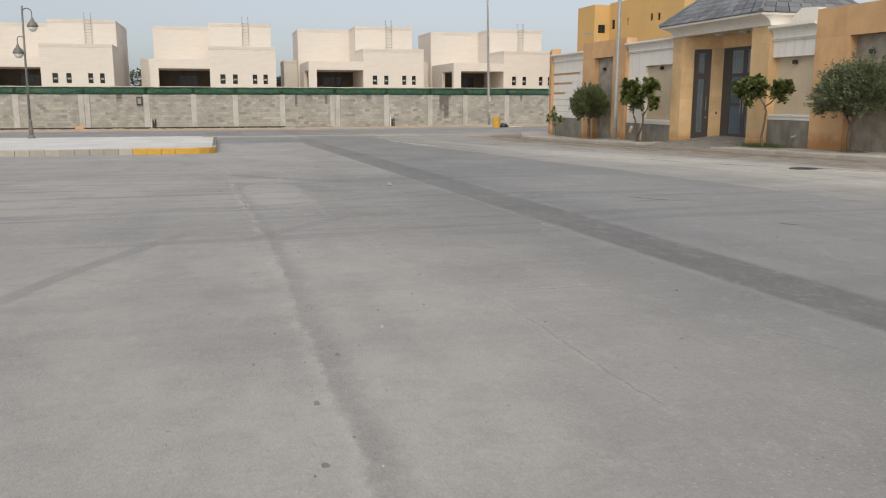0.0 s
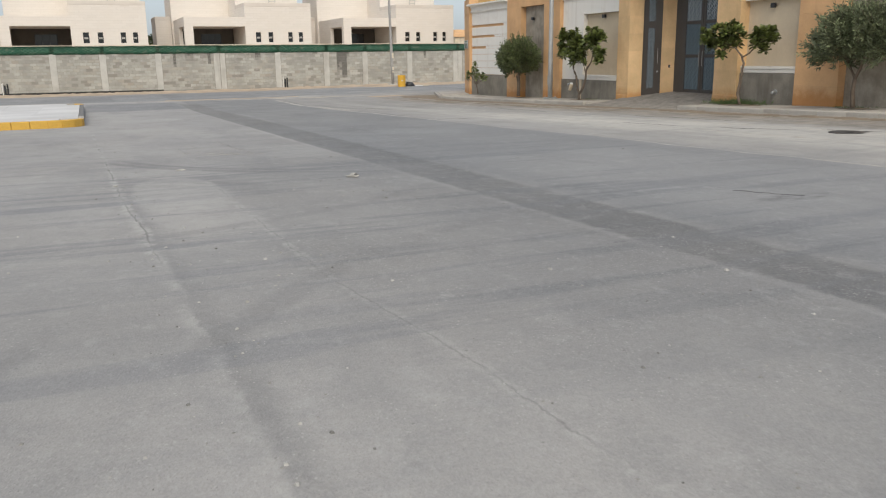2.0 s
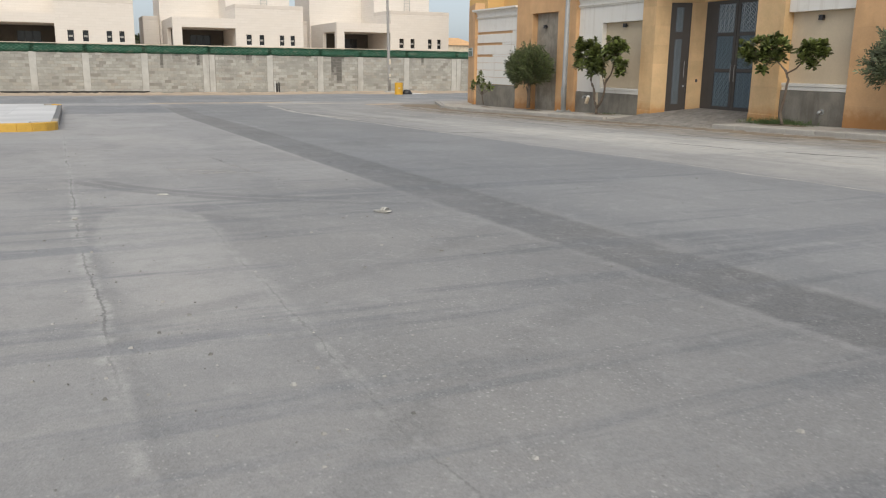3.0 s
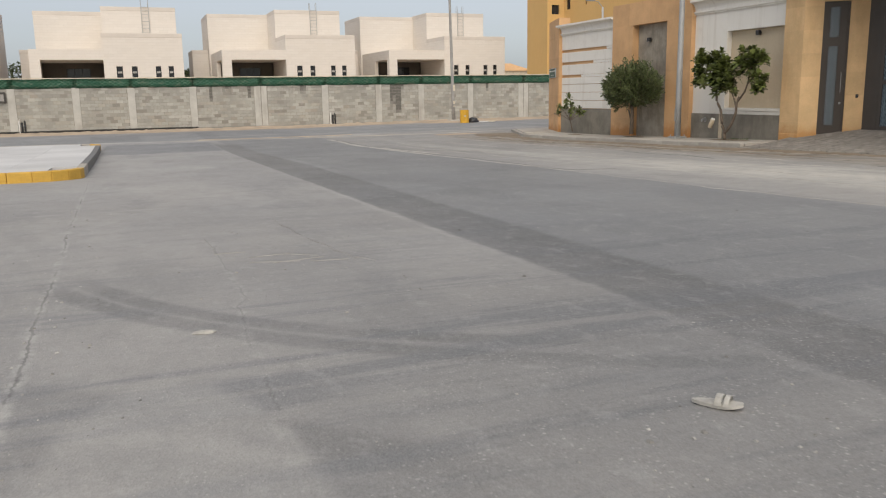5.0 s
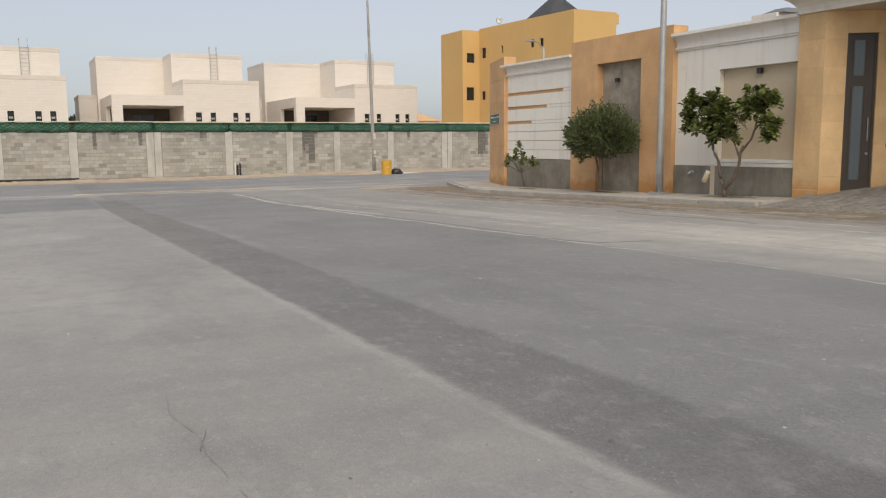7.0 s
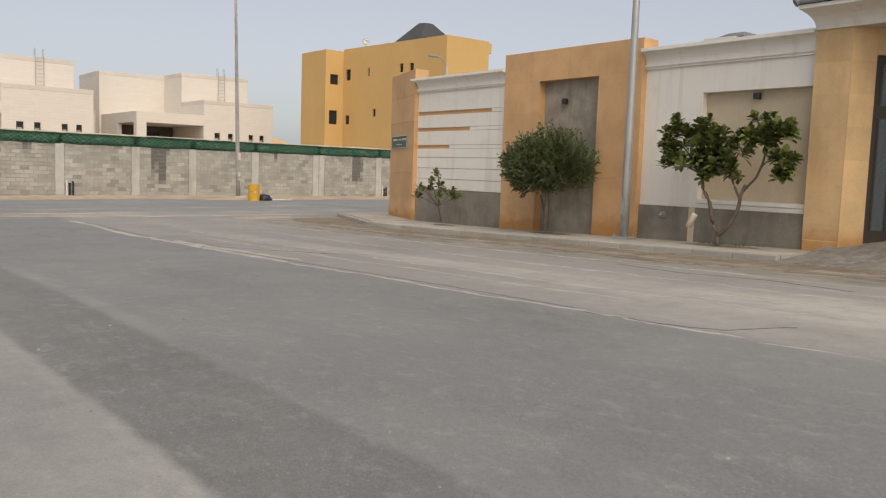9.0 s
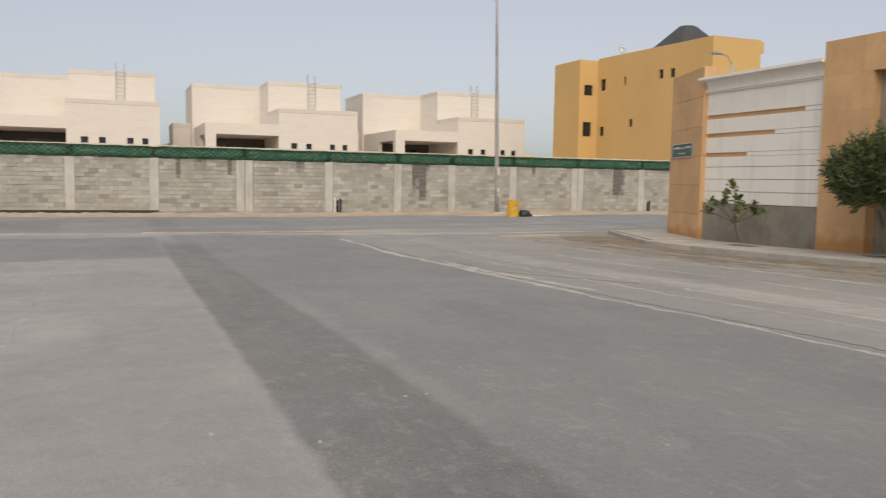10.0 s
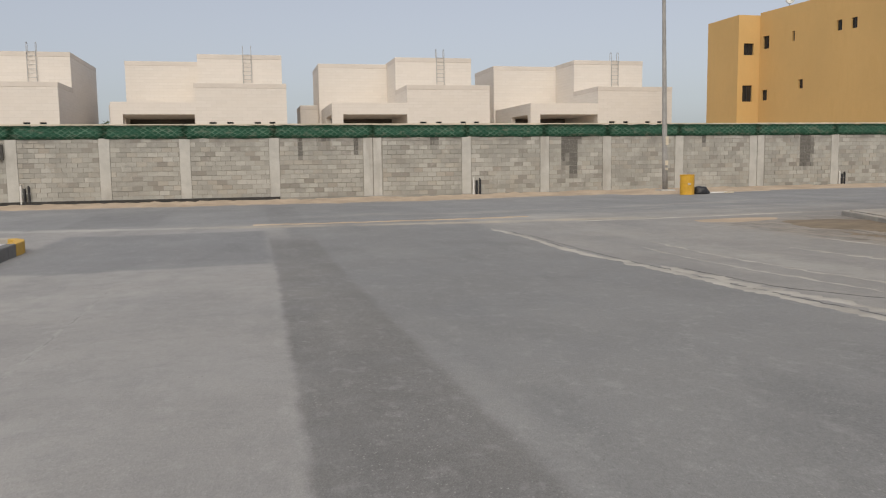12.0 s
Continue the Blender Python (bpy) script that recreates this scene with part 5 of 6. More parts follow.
def broadleaf_tree(at, stems, clumps, seed, label, size=0.22):
    rnd = random.Random(seed)
    root = thing("tree", at, label, "tree")
    bm = bmesh.new()
    for path, r0, r1 in stems:
        fine = []
        for p, q in zip(path, path[1:]):
            for k in range(3):
                v = Vector(p).lerp(Vector(q), k / 3)
                fine.append(v + 0.02 * Vector((noise.noise(v * 5), noise.noise(v * 5 + Vector((9, 0, 0))), 0)) * (0 if not fine else 1))
        fine.append(Vector(path[-1]))
        tube(fine, [r0 + (r1 - r0) * i / (len(fine) - 1) for i in range(len(fine))], 8, bm)
    ends = [Vector(p[-1]) for p, _, _ in stems]
    bm2 = bmesh.new()
    for x, y, z, r, count in clumps:
        c = Vector((x, y, z))
        near = min(ends, key=lambda e: (e - c).length)
        tube([near, near.lerp(c, 0.5) + Vector((0, 0, 0.05)), c - Vector((0, 0, 0.1))], [0.022, 0.018, 0.012], 6, bm)
        for i in range(int(2.3 * count)):
            o = Vector((rnd.uniform(-0.7, 0.7) * r, rnd.uniform(-1, 1) * r, rnd.uniform(-0.7, 0.7) * r))
            rosette(bm2, rnd, c + o, size * rnd.uniform(0.8, 1.15), rnd.randint(16, 24))
    part("trunk", bm, BARK, root, smooth=True)
    part("crown", bm2, BROAD_LEAF, root)
    return root


broadleaf_tree((18.15, 33.51, 0.38), [
    ([(0, 0, 0), (0, 0.02, 0.25), (0, 0.16, 0.5), (0.02, 0.26, 0.9), (-0.02, 0.42, 1.2), (0, 0.50, 1.5)], 0.055, 0.032),
    ([(0, 0.02, 0.2), (0, -0.22, 0.42), (0.02, -0.40, 0.75), (0, -0.46, 1.05), (0, -0.56, 1.3)], 0.05, 0.03),
    ([(0, -0.46, 1.0), (0.02, -0.30, 1.25), (0, -0.22, 1.45)], 0.03, 0.02),
    ([(0, -0.50, 1.15), (0.02, -0.78, 1.45), (0, -0.92, 1.8), (0, -0.98, 2.1)], 0.03, 0.018),
    ([(0, -0.86, 1.65), (0.02, -1.05, 1.85), (0, -1.22, 1.9), (0, -1.32, 1.8)], 0.018, 0.012),
], [(0, 1.32, 2.42, 0.22, 3), (-0.05, 1.05, 2.58, 0.2, 3), (0.05, 1.45, 2.10, 0.2, 3), (0, 1.12, 2.0, 0.22, 3), (0, 1.25, 1.72, 0.18, 2), (0.1, 0.78, 2.30, 0.25, 4),
    (-0.05, 0.75, 1.85, 0.25, 4), (0, 0.35, 2.52, 0.2, 3), (0, 0.40, 2.12, 0.25, 4), (0.05, 0.40, 1.62, 0.25, 4), (0, 0.05, 2.30, 0.22, 3), (0, 0.0, 1.85, 0.25, 4), (0, -0.20, 1.60, 0.2, 3),
    (0, -0.35, 2.05, 0.22, 4), (0.05, -0.60, 2.30, 0.22, 4), (0, -0.95, 2.52, 0.25, 4), (0, -1.28, 2.40, 0.22, 4), (0, -1.05, 2.22, 0.18, 2), (0, -1.36, 1.78, 0.2, 4), (0, -1.30, 1.55, 0.16, 2)],
    21, "low branching broad-leaved tree with clustered glossy leaves by the villa wall", 0.215)
broadleaf_tree((18.15, 24.60, 0.62), [
    ([(0, 0, 0), (0, 0.10, 0.3), (0, 0.02, 0.75), (0, -0.06, 1.2), (0, 0.05, 1.45)], 0.045, 0.03),
    ([(0, 0.05, 1.42), (0, 0.25, 1.6), (0, 0.5, 1.75)], 0.028, 0.016),
    ([(0, 0.0, 1.38), (0, -0.28, 1.5), (0, -0.45, 1.65), (0, -0.6, 1.75)], 0.026, 0.015),
], [(0, 0.30, 2.12, 0.2, 3), (0, 0.70, 2.2, 0.22, 4), (0.05, 1.10, 2.18, 0.22, 4), (0, 1.55, 2.08, 0.2, 3), (0, 1.75, 1.95, 0.16, 2), (0, 0.9, 1.82, 0.22, 4), (0, 1.25, 1.75, 0.2, 3), (0, 0.5, 1.85, 0.18, 3), (0, 0.85, 1.58, 0.16, 2), (0, 1.4, 1.9, 0.2, 3),
    (0, -0.55, 1.85, 0.2, 4), (0, -0.90, 2.05, 0.2, 4), (0, -0.75, 1.70, 0.18, 3), (0, -1.15, 1.9, 0.18, 3), (0, -0.6, 2.1, 0.16, 2)],
    22, "slender broad-leaved tree with two leaf clusters beside the gate", 0.21)


def bushy_tree(at, trunks, lobes, count, seed, label, leaf_len=0.12, leaf_w=0.032, foliage=None):
    """A dense crown of narrow leaves on twigs, in overlapping lobes with an uneven rim."""
    rnd = random.Random(seed)
    root = thing("tree", at, label, "tree")
    bm = bmesh.new()
    for path, r0, r1 in trunks:
        tube(path, [r0 + (r1 - r0) * i / (len(path) - 1) for i in range(len(path))], 8, bm)
    top = Vector(trunks[0][0][-1])
    bm2 = bmesh.new()
    total = sum(l[3] * l[4] * l[5] for l in lobes)
    for cx, cy, cz, rx, ry, rz in lobes:
        c = Vector((cx, cy, cz))
        tube([top, top.lerp(c, 0.6), c], [0.03, 0.02, 0.008], 5, bm)
        for i in range(max(8, int(count * rx * ry * rz / total / 9))):
            d = rand_dir(rnd, -0.9)
            r = rnd.uniform(0.35, 1.0) ** 0.45 * rnd.uniform(0.8, 1.2)
            p = c + Vector((d.x * rx, d.y * ry, d.z * rz)) * r
            grow = (d + Vector((0, 0, 0.95)) + 0.35 * rand_dir(rnd, -1)).normalized()
            high = max(0.0, d.z)
            twig = rnd.uniform(0.14, 0.3) * (1.0 + 0.9 * high * (rnd.random() < 0.5))
            if i % 3 == 0:
                tube([p - grow * 0.12, p + grow * twig], [0.005, 0.002], 3, bm)
            for j in range(9):
                t = j / 9
                side = rand_dir(rnd, -1)
                dd = (grow * 0.9 + side * 0.75).normalized()
                blade(bm2, p + grow * twig * t, dd, grow.cross(side).normalized(), leaf_len * rnd.uniform(0.6, 1.15), leaf_w * rnd.uniform(0.8, 1.2), rnd.uniform(0.0, 0.3), 2)
    part("trunk", bm, BARK, root, smooth=True)
    part("crown", bm2, foliage or NARROW_LEAF, root)
    return root


bushy_tree((18.15, 38.57, 0.33), [([(0, 0, 0), (0.02, 0.02, 0.4), (0, -0.02, 0.8), (0.02, 0.05, 1.2)], 0.085, 0.05), ([(0, 0.0, 0.1), (0.05, 0.12, 0.5), (0.03, 0.25, 0.9)], 0.035, 0.025)],
           [(0, 0.1, 1.55, 0.6, 1.15, 0.52), (0, 0.75, 1.6, 0.5, 0.72, 0.46), (0, -0.7, 1.5, 0.5, 0.68, 0.46), (0, 0.15, 2.0, 0.45, 0.75, 0.42), (0, -0.4, 1.85, 0.45, 0.65, 0.42), (0, 0.4, 1.15, 0.45, 0.7, 0.26), (0, 1.1, 1.75, 0.35, 0.38, 0.32)],
           20000, 31, "dense round bushy tree with narrow green leaves before the grey recess")
bushy_tree((18.15, 20.55, 0.72), [([(0, 0, 0), (0, 0.05, 0.4), (0, 0.02, 0.75), (0, 0.22, 1.05), (0, 0.38, 1.3)], 0.065, 0.035), ([(0, 0.03, 0.7), (0, -0.12, 1.0), (0, -0.2, 1.3)], 0.045, 0.03)],
           [(0, 0.15, 1.65, 0.65, 1.05, 0.5), (0, 0.85, 1.5, 0.45, 0.65, 0.4), (0, -0.55, 1.7, 0.6, 0.95, 0.5), (0, 0.1, 2.05, 0.5, 0.75, 0.38), (0, -0.5, 2.1, 0.45, 0.7, 0.34), (0, 0.6, 1.25, 0.45, 0.65, 0.28), (0, -1.0, 1.5, 0.45, 0.55, 0.42), (0, 0.65, 1.9, 0.4, 0.5, 0.32)],
           20000, 32, "large bushy tree with grey-green narrow leaves by the villa wall", 0.13, 0.030, OLIVE_LEAF)


def shrub():
    rnd = random.Random(41)
    root = thing("shrub", (18.25, 43.0, 0.26), "small sparse shrub with drooping leaves at the wall foot", "shrub")
    bm, bm2 = bmesh.new(), bmesh.new()
    for y, z in ((1.25, 0.75), (0.95, 0.95), (0.55, 1.15), (0.25, 1.4), (0.05, 1.15), (-0.35, 0.85), (0.0, 0.85), (-0.55, 0.72), (0.7, 0.85)):
        tube([(0, 0.02, 0), (0, 0.2, 0.45), (0, y, z)], [0.028, 0.018, 0.008], 6, bm)
        for _ in range(2):
            rosette(bm2, rnd, (rnd.uniform(-0.12, 0.12), y + rnd.uniform(-0.12, 0.12), z + rnd.uniform(-0.08, 0.1)), 0.20, 11)
    part("trunk", bm, BARK, root, smooth=True)
    part("crown", bm2, BROAD_LEAF, root)


shrub()


def tuft(name, x0, x1, y0, y1, count, height, seed, label):
    rnd = random.Random(seed)
    bm = bmesh.new()
    for _ in range(count):
        x, y = rnd.uniform(x0, x1), rnd.gauss((y0 + y1) / 2, (y1 - y0) / 4)
        p = Vector((x, y, ground_z(17, y) + 0.12))
        d = (Vector((0, 0, 1)) + 0.8 * rand_dir(rnd, -0.1)).normalized()
        blade(bm, p, d, Vector((1, 0, 0)) if abs(d.x) < 0.8 else Vector((0, 1, 0)), height * rnd.uniform(0.4, 1.1), 0.014, rnd.uniform(0.1, 0.6), 2)
    tagged(part(name, bm, GRASS), label, "grass", kind="stuff")


tuft("grass", 18.2, 18.85, 24.2, 26.2, 900, 0.28, 51, "tuft of unkempt green grass at the wall foot")
tuft("grass", 18.5, 18.85, 20.4, 21.6, 120, 0.10, 52, "thin weeds at the wall foot")
tuft("grass", 18.6, 18.95, 33.0, 34.4, 120, 0.09, 53, "thin weeds at the wall foot")


def far_tree(at, r, h, seed):
    rnd = random.Random(seed)
    root = thing("tree", at, "distant dark green tree between the houses", "tree", "distant trees")
    bm = tube([(0, 0, 0), (0.1, 0, h * 0.5), (0, 0.1, h * 0.8)], [0.16, 0.1, 0.05], 6)
    bm2 = bmesh.new()
    for i in range(420):
        d = rand_dir(rnd, -0.8)
        p = Vector((d.x * r, d.y * r, h - r * 0.8 + d.z * r * 0.9)) * 1.0 + 0.25 * rand_dir(rnd, -1)
        blade(bm2, p, rand_dir(rnd, -0.4), rand_dir(rnd, -1), rnd.uniform(0.35, 0.7), 0.2, 0.3, 2)
    part("trunk", bm, BARK, root)
    part("crown", bm2, NARROW_LEAF, root)


far_tree((-11.2, 134, 0), 1.8, 6.3, 61)
far_tree((-9.2, 136, 0), 1.6, 5.9, 62)
far_tree((9.6, 133, 0), 1.1, 5.3, 63)


# ---- fixtures on the villa wall ----
def wall_lamp(x, y, z):
    root = thing("wall_lamp", (x, y, z), "small square black wall lamp", "wall lamp", "villa wall lamps")
    b = cuboid((-0.16, -0.065, -0.09), (-0.04, 0.065, 0.05))
    bmesh.ops.bevel(b, geom=b.edges[:], offset=0.012, segments=1, affect="EDGES")
    part("body", b, BLACK, root)
    part("bracket", cuboid((-0.06, -0.03, -0.05), (0.0, 0.03, 0.0)), BLACK, root)
    part("lens", cuboid((-0.14, -0.045, -0.094), (-0.06, 0.045, -0.09)), LAMP_GLASS, root)


for x, y, z in ((V + 0.27, 38.95, 3.76), (WHITE_X + 0.20, 33.42, 3.62), (WHITE_X + 0.20, 24.56, 3.52), (V + 0.27, 21.0, 3.68)):
    wall_lamp(x, y, z)


def spout(y, z):
    root = thing("drain_spout", (WHITE_X - 0.04, y, z), "short grey pipe outlet in the dado", "pipe", "wall outlets")
    part("pipe", tube([(0.05, 0, 0), (-0.10, 0, 0), (-0.15, 0, -0.04)], [0.045, 0.045, 0.04], 10), GALVANISED, root, smooth=True)
    part("collar", tube([(0.0, 0, 0), (-0.015, 0, 0)], 0.075, 12), GALVANISED, root)


spout(35.55, 0.92)
spout(24.07, 0.97)
block("strip", (WHITE_X - 0.055, 34.70, 0.05), (WHITE_X - 0.041, 34.86, 1.12), VILLA_BEIGE, villa, 0.003)


def water_bottle():
    root = thing("plastic_canister", (18.2, 34.22, 0.86), "beige plastic canister tied to the tree stem", "canister")
    body = part("body", lathe([(0.05, -0.2), (0.085, -0.18), (0.09, 0.0), (0.085, 0.14), (0.075, 0.17)], 14), VILLA_BEIGE, root, smooth=True)
    lid = part("lid", lathe([(0.078, 0.17), (0.08, 0.2), (0.07, 0.21)], 14), WHITE_PLASTIC, root, "white lid")
    root.rotation_euler = (radians(28), 0, 0)
    root.scale = (0.8, 0.8, 0.8)


water_bottle()


def street_sign():
    a, b = Vector((V, 45.42, 0)), Vector((19.87, 48.1, 0))
    p, d = a.lerp(b, 0.24), (b - a).normalized()
    root = thing("street_sign", (p.x, p.y, 2.55), "dark green street name plate with white script", "sign")
    root.rotation_euler = (0, 0, math.atan2(d.y, d.x))
    w, h = 1.85, 0.38
    plate = cuboid((0, 0.012, 0), (w, 0.035, h))
    bmesh.ops.bevel(plate, geom=plate.edges[:], offset=0.008, segments=1, affect="EDGES")
    part("plate", plate, SIGN_GREEN, root)
    for x0, x1, z0, z1 in ((0, w, h, h + 0.02), (0, w, -0.02, 0), (-0.02, 0, -0.02, h + 0.02), (w, w + 0.02, -0.02, h + 0.02)):
        block("rim", (x0, 0.01, z0), (x1, 0.045, z1), LATTICE, root, 0)
    rnd = random.Random(3)
    x = 0.12
    while x < w - 0.2:
        e = x + rnd.uniform(0.07, 0.26)
        block("lettering", (x, 0.036, 0.245), (min(e, w - 0.1), 0.041, 0.262 + rnd.choice((0.0, 0.015, 0.04))), WHITE_PLASTIC, root, 0)
        x = e + 0.04
    for x0, x1 in ((0.62, 0.86), (0.92, 1.25)):
        block("lettering", (x0, 0.036, 0.09), (x1, 0.041, 0.115), WHITE_PLASTIC, root, 0)


street_sign()


# ---- things behind the villa wall ----
def villa_house():
    root = thing("villa_house", (0, 0, 0), "white rendered villa parts showing above the street wall", "house")
    bm = bmesh.new()
    lo = [bm.verts.new((19.64, y, z)) for y, z in ((24.2, 4.5), (25.80, 4.5), (25.80, 4.86), (25.02, 5.35), (24.2, 5.30))]
    hi = [bm.verts.new((v.co.x + 0.34, v.co.y, v.co.z)) for v in lo]
    bm.faces.new(lo)
    bm.faces.new(hi[::-1])
    for i in range(5):
        bm.faces.new((lo[i], hi[i], hi[(i + 1) % 5], lo[(i + 1) % 5]))
    part("parapet", bm, VILLA_WHITE, root)
    ann = part("annexe", cuboid((24.0, 37.1, 0.2), (25.3, 38.1, 5.9)), VILLA_WHITE, root)
    bm = solid([(24.1, 36.9, 5.9), (25.7, 36.9, 5.9), (25.7, 37.85, 5.9), (24.1, 37.85, 5.9), (24.5, 37.1, 6.08), (25.4, 37.1, 6.08), (25.4, 37.6, 6.08), (24.5, 37.6, 6.08)], BOX_FACES)
    part("roof", bm, SLATE, ann, "dark tiled cap")


villa_house()


def cobra_lamp():
    root = thing("street_lamp", (23.6, 50.2, 0.1), "steel street lamp with a flat cobra head", "street lamp")
    part("pole", tube([(0.5, 0, 0), (0.5, 0, 3.0), (0.45, 0, 6.0)], [0.08, 0.07, 0.05], 10), GALVANISED, root, smooth=True)
    part("arm", tube([(0.45, 0, 5.95), (0.2, 0, 6.25), (-0.1, 0, 6.3)], 0.02, 8), GALVANISED, root)
    h = cuboid((-0.52, -0.09, 6.27), (-0.05, 0.09, 6.35))
    bmesh.ops.bevel(h, geom=h.edges[:], offset=0.025, segments=2, affect="EDGES")
    part("lamp_head", h, GALVANISED, root)


# ---- lantern post on the island ----
def lantern_post():
    z = ground_z(-9.7, 48.4) + 0.222
    root = thing("street_lamp", (-9.70, 48.4, z), "ornamental lamp post with two hanging globe lanterns", "street lamp")
    part("base", lathe([(0.18, 0), (0.18, 0.08), (0.10, 0.18), (0.13, 0.3), (0.085, 0.8), (0.11, 0.9), (0.07, 1.0)], 14), LANTERN_GREY, root)
    part("pole", tube([(0, 0, 0.95), (0.03, 0, 4.0), (0.09, 0, 6.85)], [0.065, 0.055, 0.045], 12), LANTERN_GREY, root, smooth=True)
    for side, zt, x0, r in ((1, 6.52, 0.085, 0.22), (-1, 5.15, 0.05, 0.16)):
        pts = [(x0, 0, zt - 0.5), (x0 + side * 0.02, 0, zt)] + [(x0 + side * (r - r * math.cos(a)) , 0, zt + r * math.sin(a)) for a in [radians(v) for v in range(20, 181, 20)]] + [(x0 + side * 2 * r, 0, zt - 0.28)]
        arm = part("arm", tube(pts, 0.026, 8), LANTERN_GREY, root)
        c = (x0 + side * 2 * r, 0, zt - 0.75)
        part("cap", lathe([(0.27, 0.02), (0.28, 0.08), (0.22, 0.22), (0.1, 0.34), (0.06, 0.48), (0.03, 0.5)], 18, c), LANTERN_GREY, root, smooth=True)
        part("globe", lathe([(0.03, -0.22), (0.14, -0.18), (0.22, -0.09), (0.25, 0.02), (0.2, 0.04)], 18, c), LAMP_GLASS, root, "opal glass globe", True)


lantern_post()


# ---- loose things by the far wall ----
def mound(x, y, rx, ry, h, seed, material, label):
    bm = bmesh.new()
    rings = []
    for j in range(6):
        t = j / 5
        row = []
        for k in range(28):
            a = 2 * math.pi * k / 28
            w = 1 + 0.25 * noise.noise((math.cos(a) * 1.5 + seed, math.sin(a) * 1.5, 0.0))
            px, py = x + rx * (1 - t) * w * math.cos(a), y + ry * (1 - t) * w * math.sin(a)
            z = ground_z(px, py) - 0.02 + (h + 0.02) * (1 - (1 - t) ** 2) * (0.8 + 0.4 * noise.noise((px * 2.5, py * 2.5, seed))) * (0 if j == 0 else 1)
            row.append(bm.verts.new((px, py, z)))
        rings.append(row)
    for p, q in zip(rings, rings[1:]):
        for k in range(28):
            bm.faces.new((p[k], p[(k + 1) % 28], q[(k + 1) % 28], q[k]))
    bmesh.ops.remove_doubles(bm, verts=bm.verts[:], dist=0.001)
    tagged(part("sand_heap", bm, material, smooth=True), label, "sand", kind="structure")


mound(21.0, 63.6, 2.6, 1.6, 0.16, 1.0, SAND, "low heap of tan sand round the lamp foot")
mound(15.0, 65.0, 3.5, 1.0, 0.10, 2.0, SAND, "low heap of tan sand along the wall")
mound(8.0, 65.9, 2.2, 0.8, 0.14, 3.0, SAND, "low heap of tan sand along the wall")
mound(24.5, 63.6, 2.0, 1.0, 0.08, 4.0, SAND, "low heap of tan sand along the wall")
mound(17.0, 47.4, 1.5, 2.2, 0.04, 5.0, DIRT, "trodden brown soil at the kerb corner")
mound(15.6, 49.6, 1.6, 0.8, 0.03, 6.0, SAND, "thin sand spill at the kerb corner")


def drum():
    z = -0.09
    root = thing("drum", (21.05, 61.5, z + 0.03), "yellow painted steel oil drum", "drum")
    prof = [(0.27, 0.0), (0.29, 0.0), (0.29, 0.03), (0.28, 0.05), (0.28, 0.28), (0.295, 0.30), (0.28, 0.32), (0.28, 0.56), (0.295, 0.58), (0.28, 0.60), (0.28, 0.84), (0.29, 0.86), (0.29, 0.89), (0.265, 0.89), (0.265, 0.86), (0.05, 0.86)]
    part("body", lathe(prof, 24), BARREL, root)
    part("bung", lathe([(0.03, 0.86), (0.03, 0.885), (0.01, 0.885)], 10, (0.15, 0.05, 0)), BARREL, root)
    # torn dent showing the bare metal
    part("label_patch", cuboid((-0.13, -0.288, 0.48), (0.0, -0.284, 0.56)), CREAM, root, "rust-brown scuffed patch")


drum()


def lump(name, at, size, seed, material, label, category, knot=False):
    bm = bmesh.new()
    bmesh.ops.create_icosphere(bm, subdivisions=3, radius=1.0)
    for v in bm.verts:
        n = v.co.normalized()
        r = 1 + 0.22 * noise.noise(n * 1.7 + Vector((seed, 0, 0))) + 0.09 * noise.noise(n * 5.0 + Vector((0, seed, 0)))
        v.co = Vector((n.x * size[0] * r, n.y * size[1] * r, max(-0.75, n.z) * size[2] * r + size[2] * 0.75))
    ob = part(name, bm, material, smooth=knot)
    ob.location = at
    return tagged(ob, label, category)


lump("rubbish_bag", (21.68, 61.55, -0.085), (0.34, 0.28, 0.26), 2.0, BLACK, "tied black plastic rubbish bag beside the drum", "rubbish bag", True)
for i, (x, y, l, w, turn) in enumerate(((22.2, 61.7, 0.8, 0.14, 8), (22.7, 61.85, 0.7, 0.2, -12), (23.0, 61.6, 0.5, 0.12, 20))):
    ob = block("board", (-l / 2, -w / 2, 0), (l / 2, w / 2, 0.05), WHITE_PLASTIC if i < 2 else CREAM, None, 0.006)
    ob.matrix_basis = pose(x, y, ground_z(x, y) + 0.004, 0, 0, turn)
    tagged(ob, "broken pale board lying on the road edge", "board", "broken boards")


def wall_pipes(x):
    root = thing("pipe_stub", (x, WALL_Y - 0.02, -0.02), "pair of black and white pipe stubs on the wall", "pipe", "pipe stubs")
    part("pipe", tube([(0, -0.04, 0), (0, -0.04, 0.72), (0.02, 0.0, 0.78)], 0.045, 8), WHITE_PLASTIC, root, "white plastic pipe")
    part("pipe", tube([(0.14, -0.04, 0), (0.14, -0.04, 0.62)], 0.05, 8), BLACK, root, "black pipe")
    part("pipe", tube([(0.30, -0.04, 0), (0.30, -0.04, 0.66), (0.28, 0.0, 0.7)], 0.045, 8), BLACK, root, "black pipe")
    part("clip", cuboid((-0.06, -0.06, 0.4), (0.36, 0.0, 0.44)), GALVANISED, root)


for x in (-4.98, 13.78, 32.9):
    wall_pipes(x)


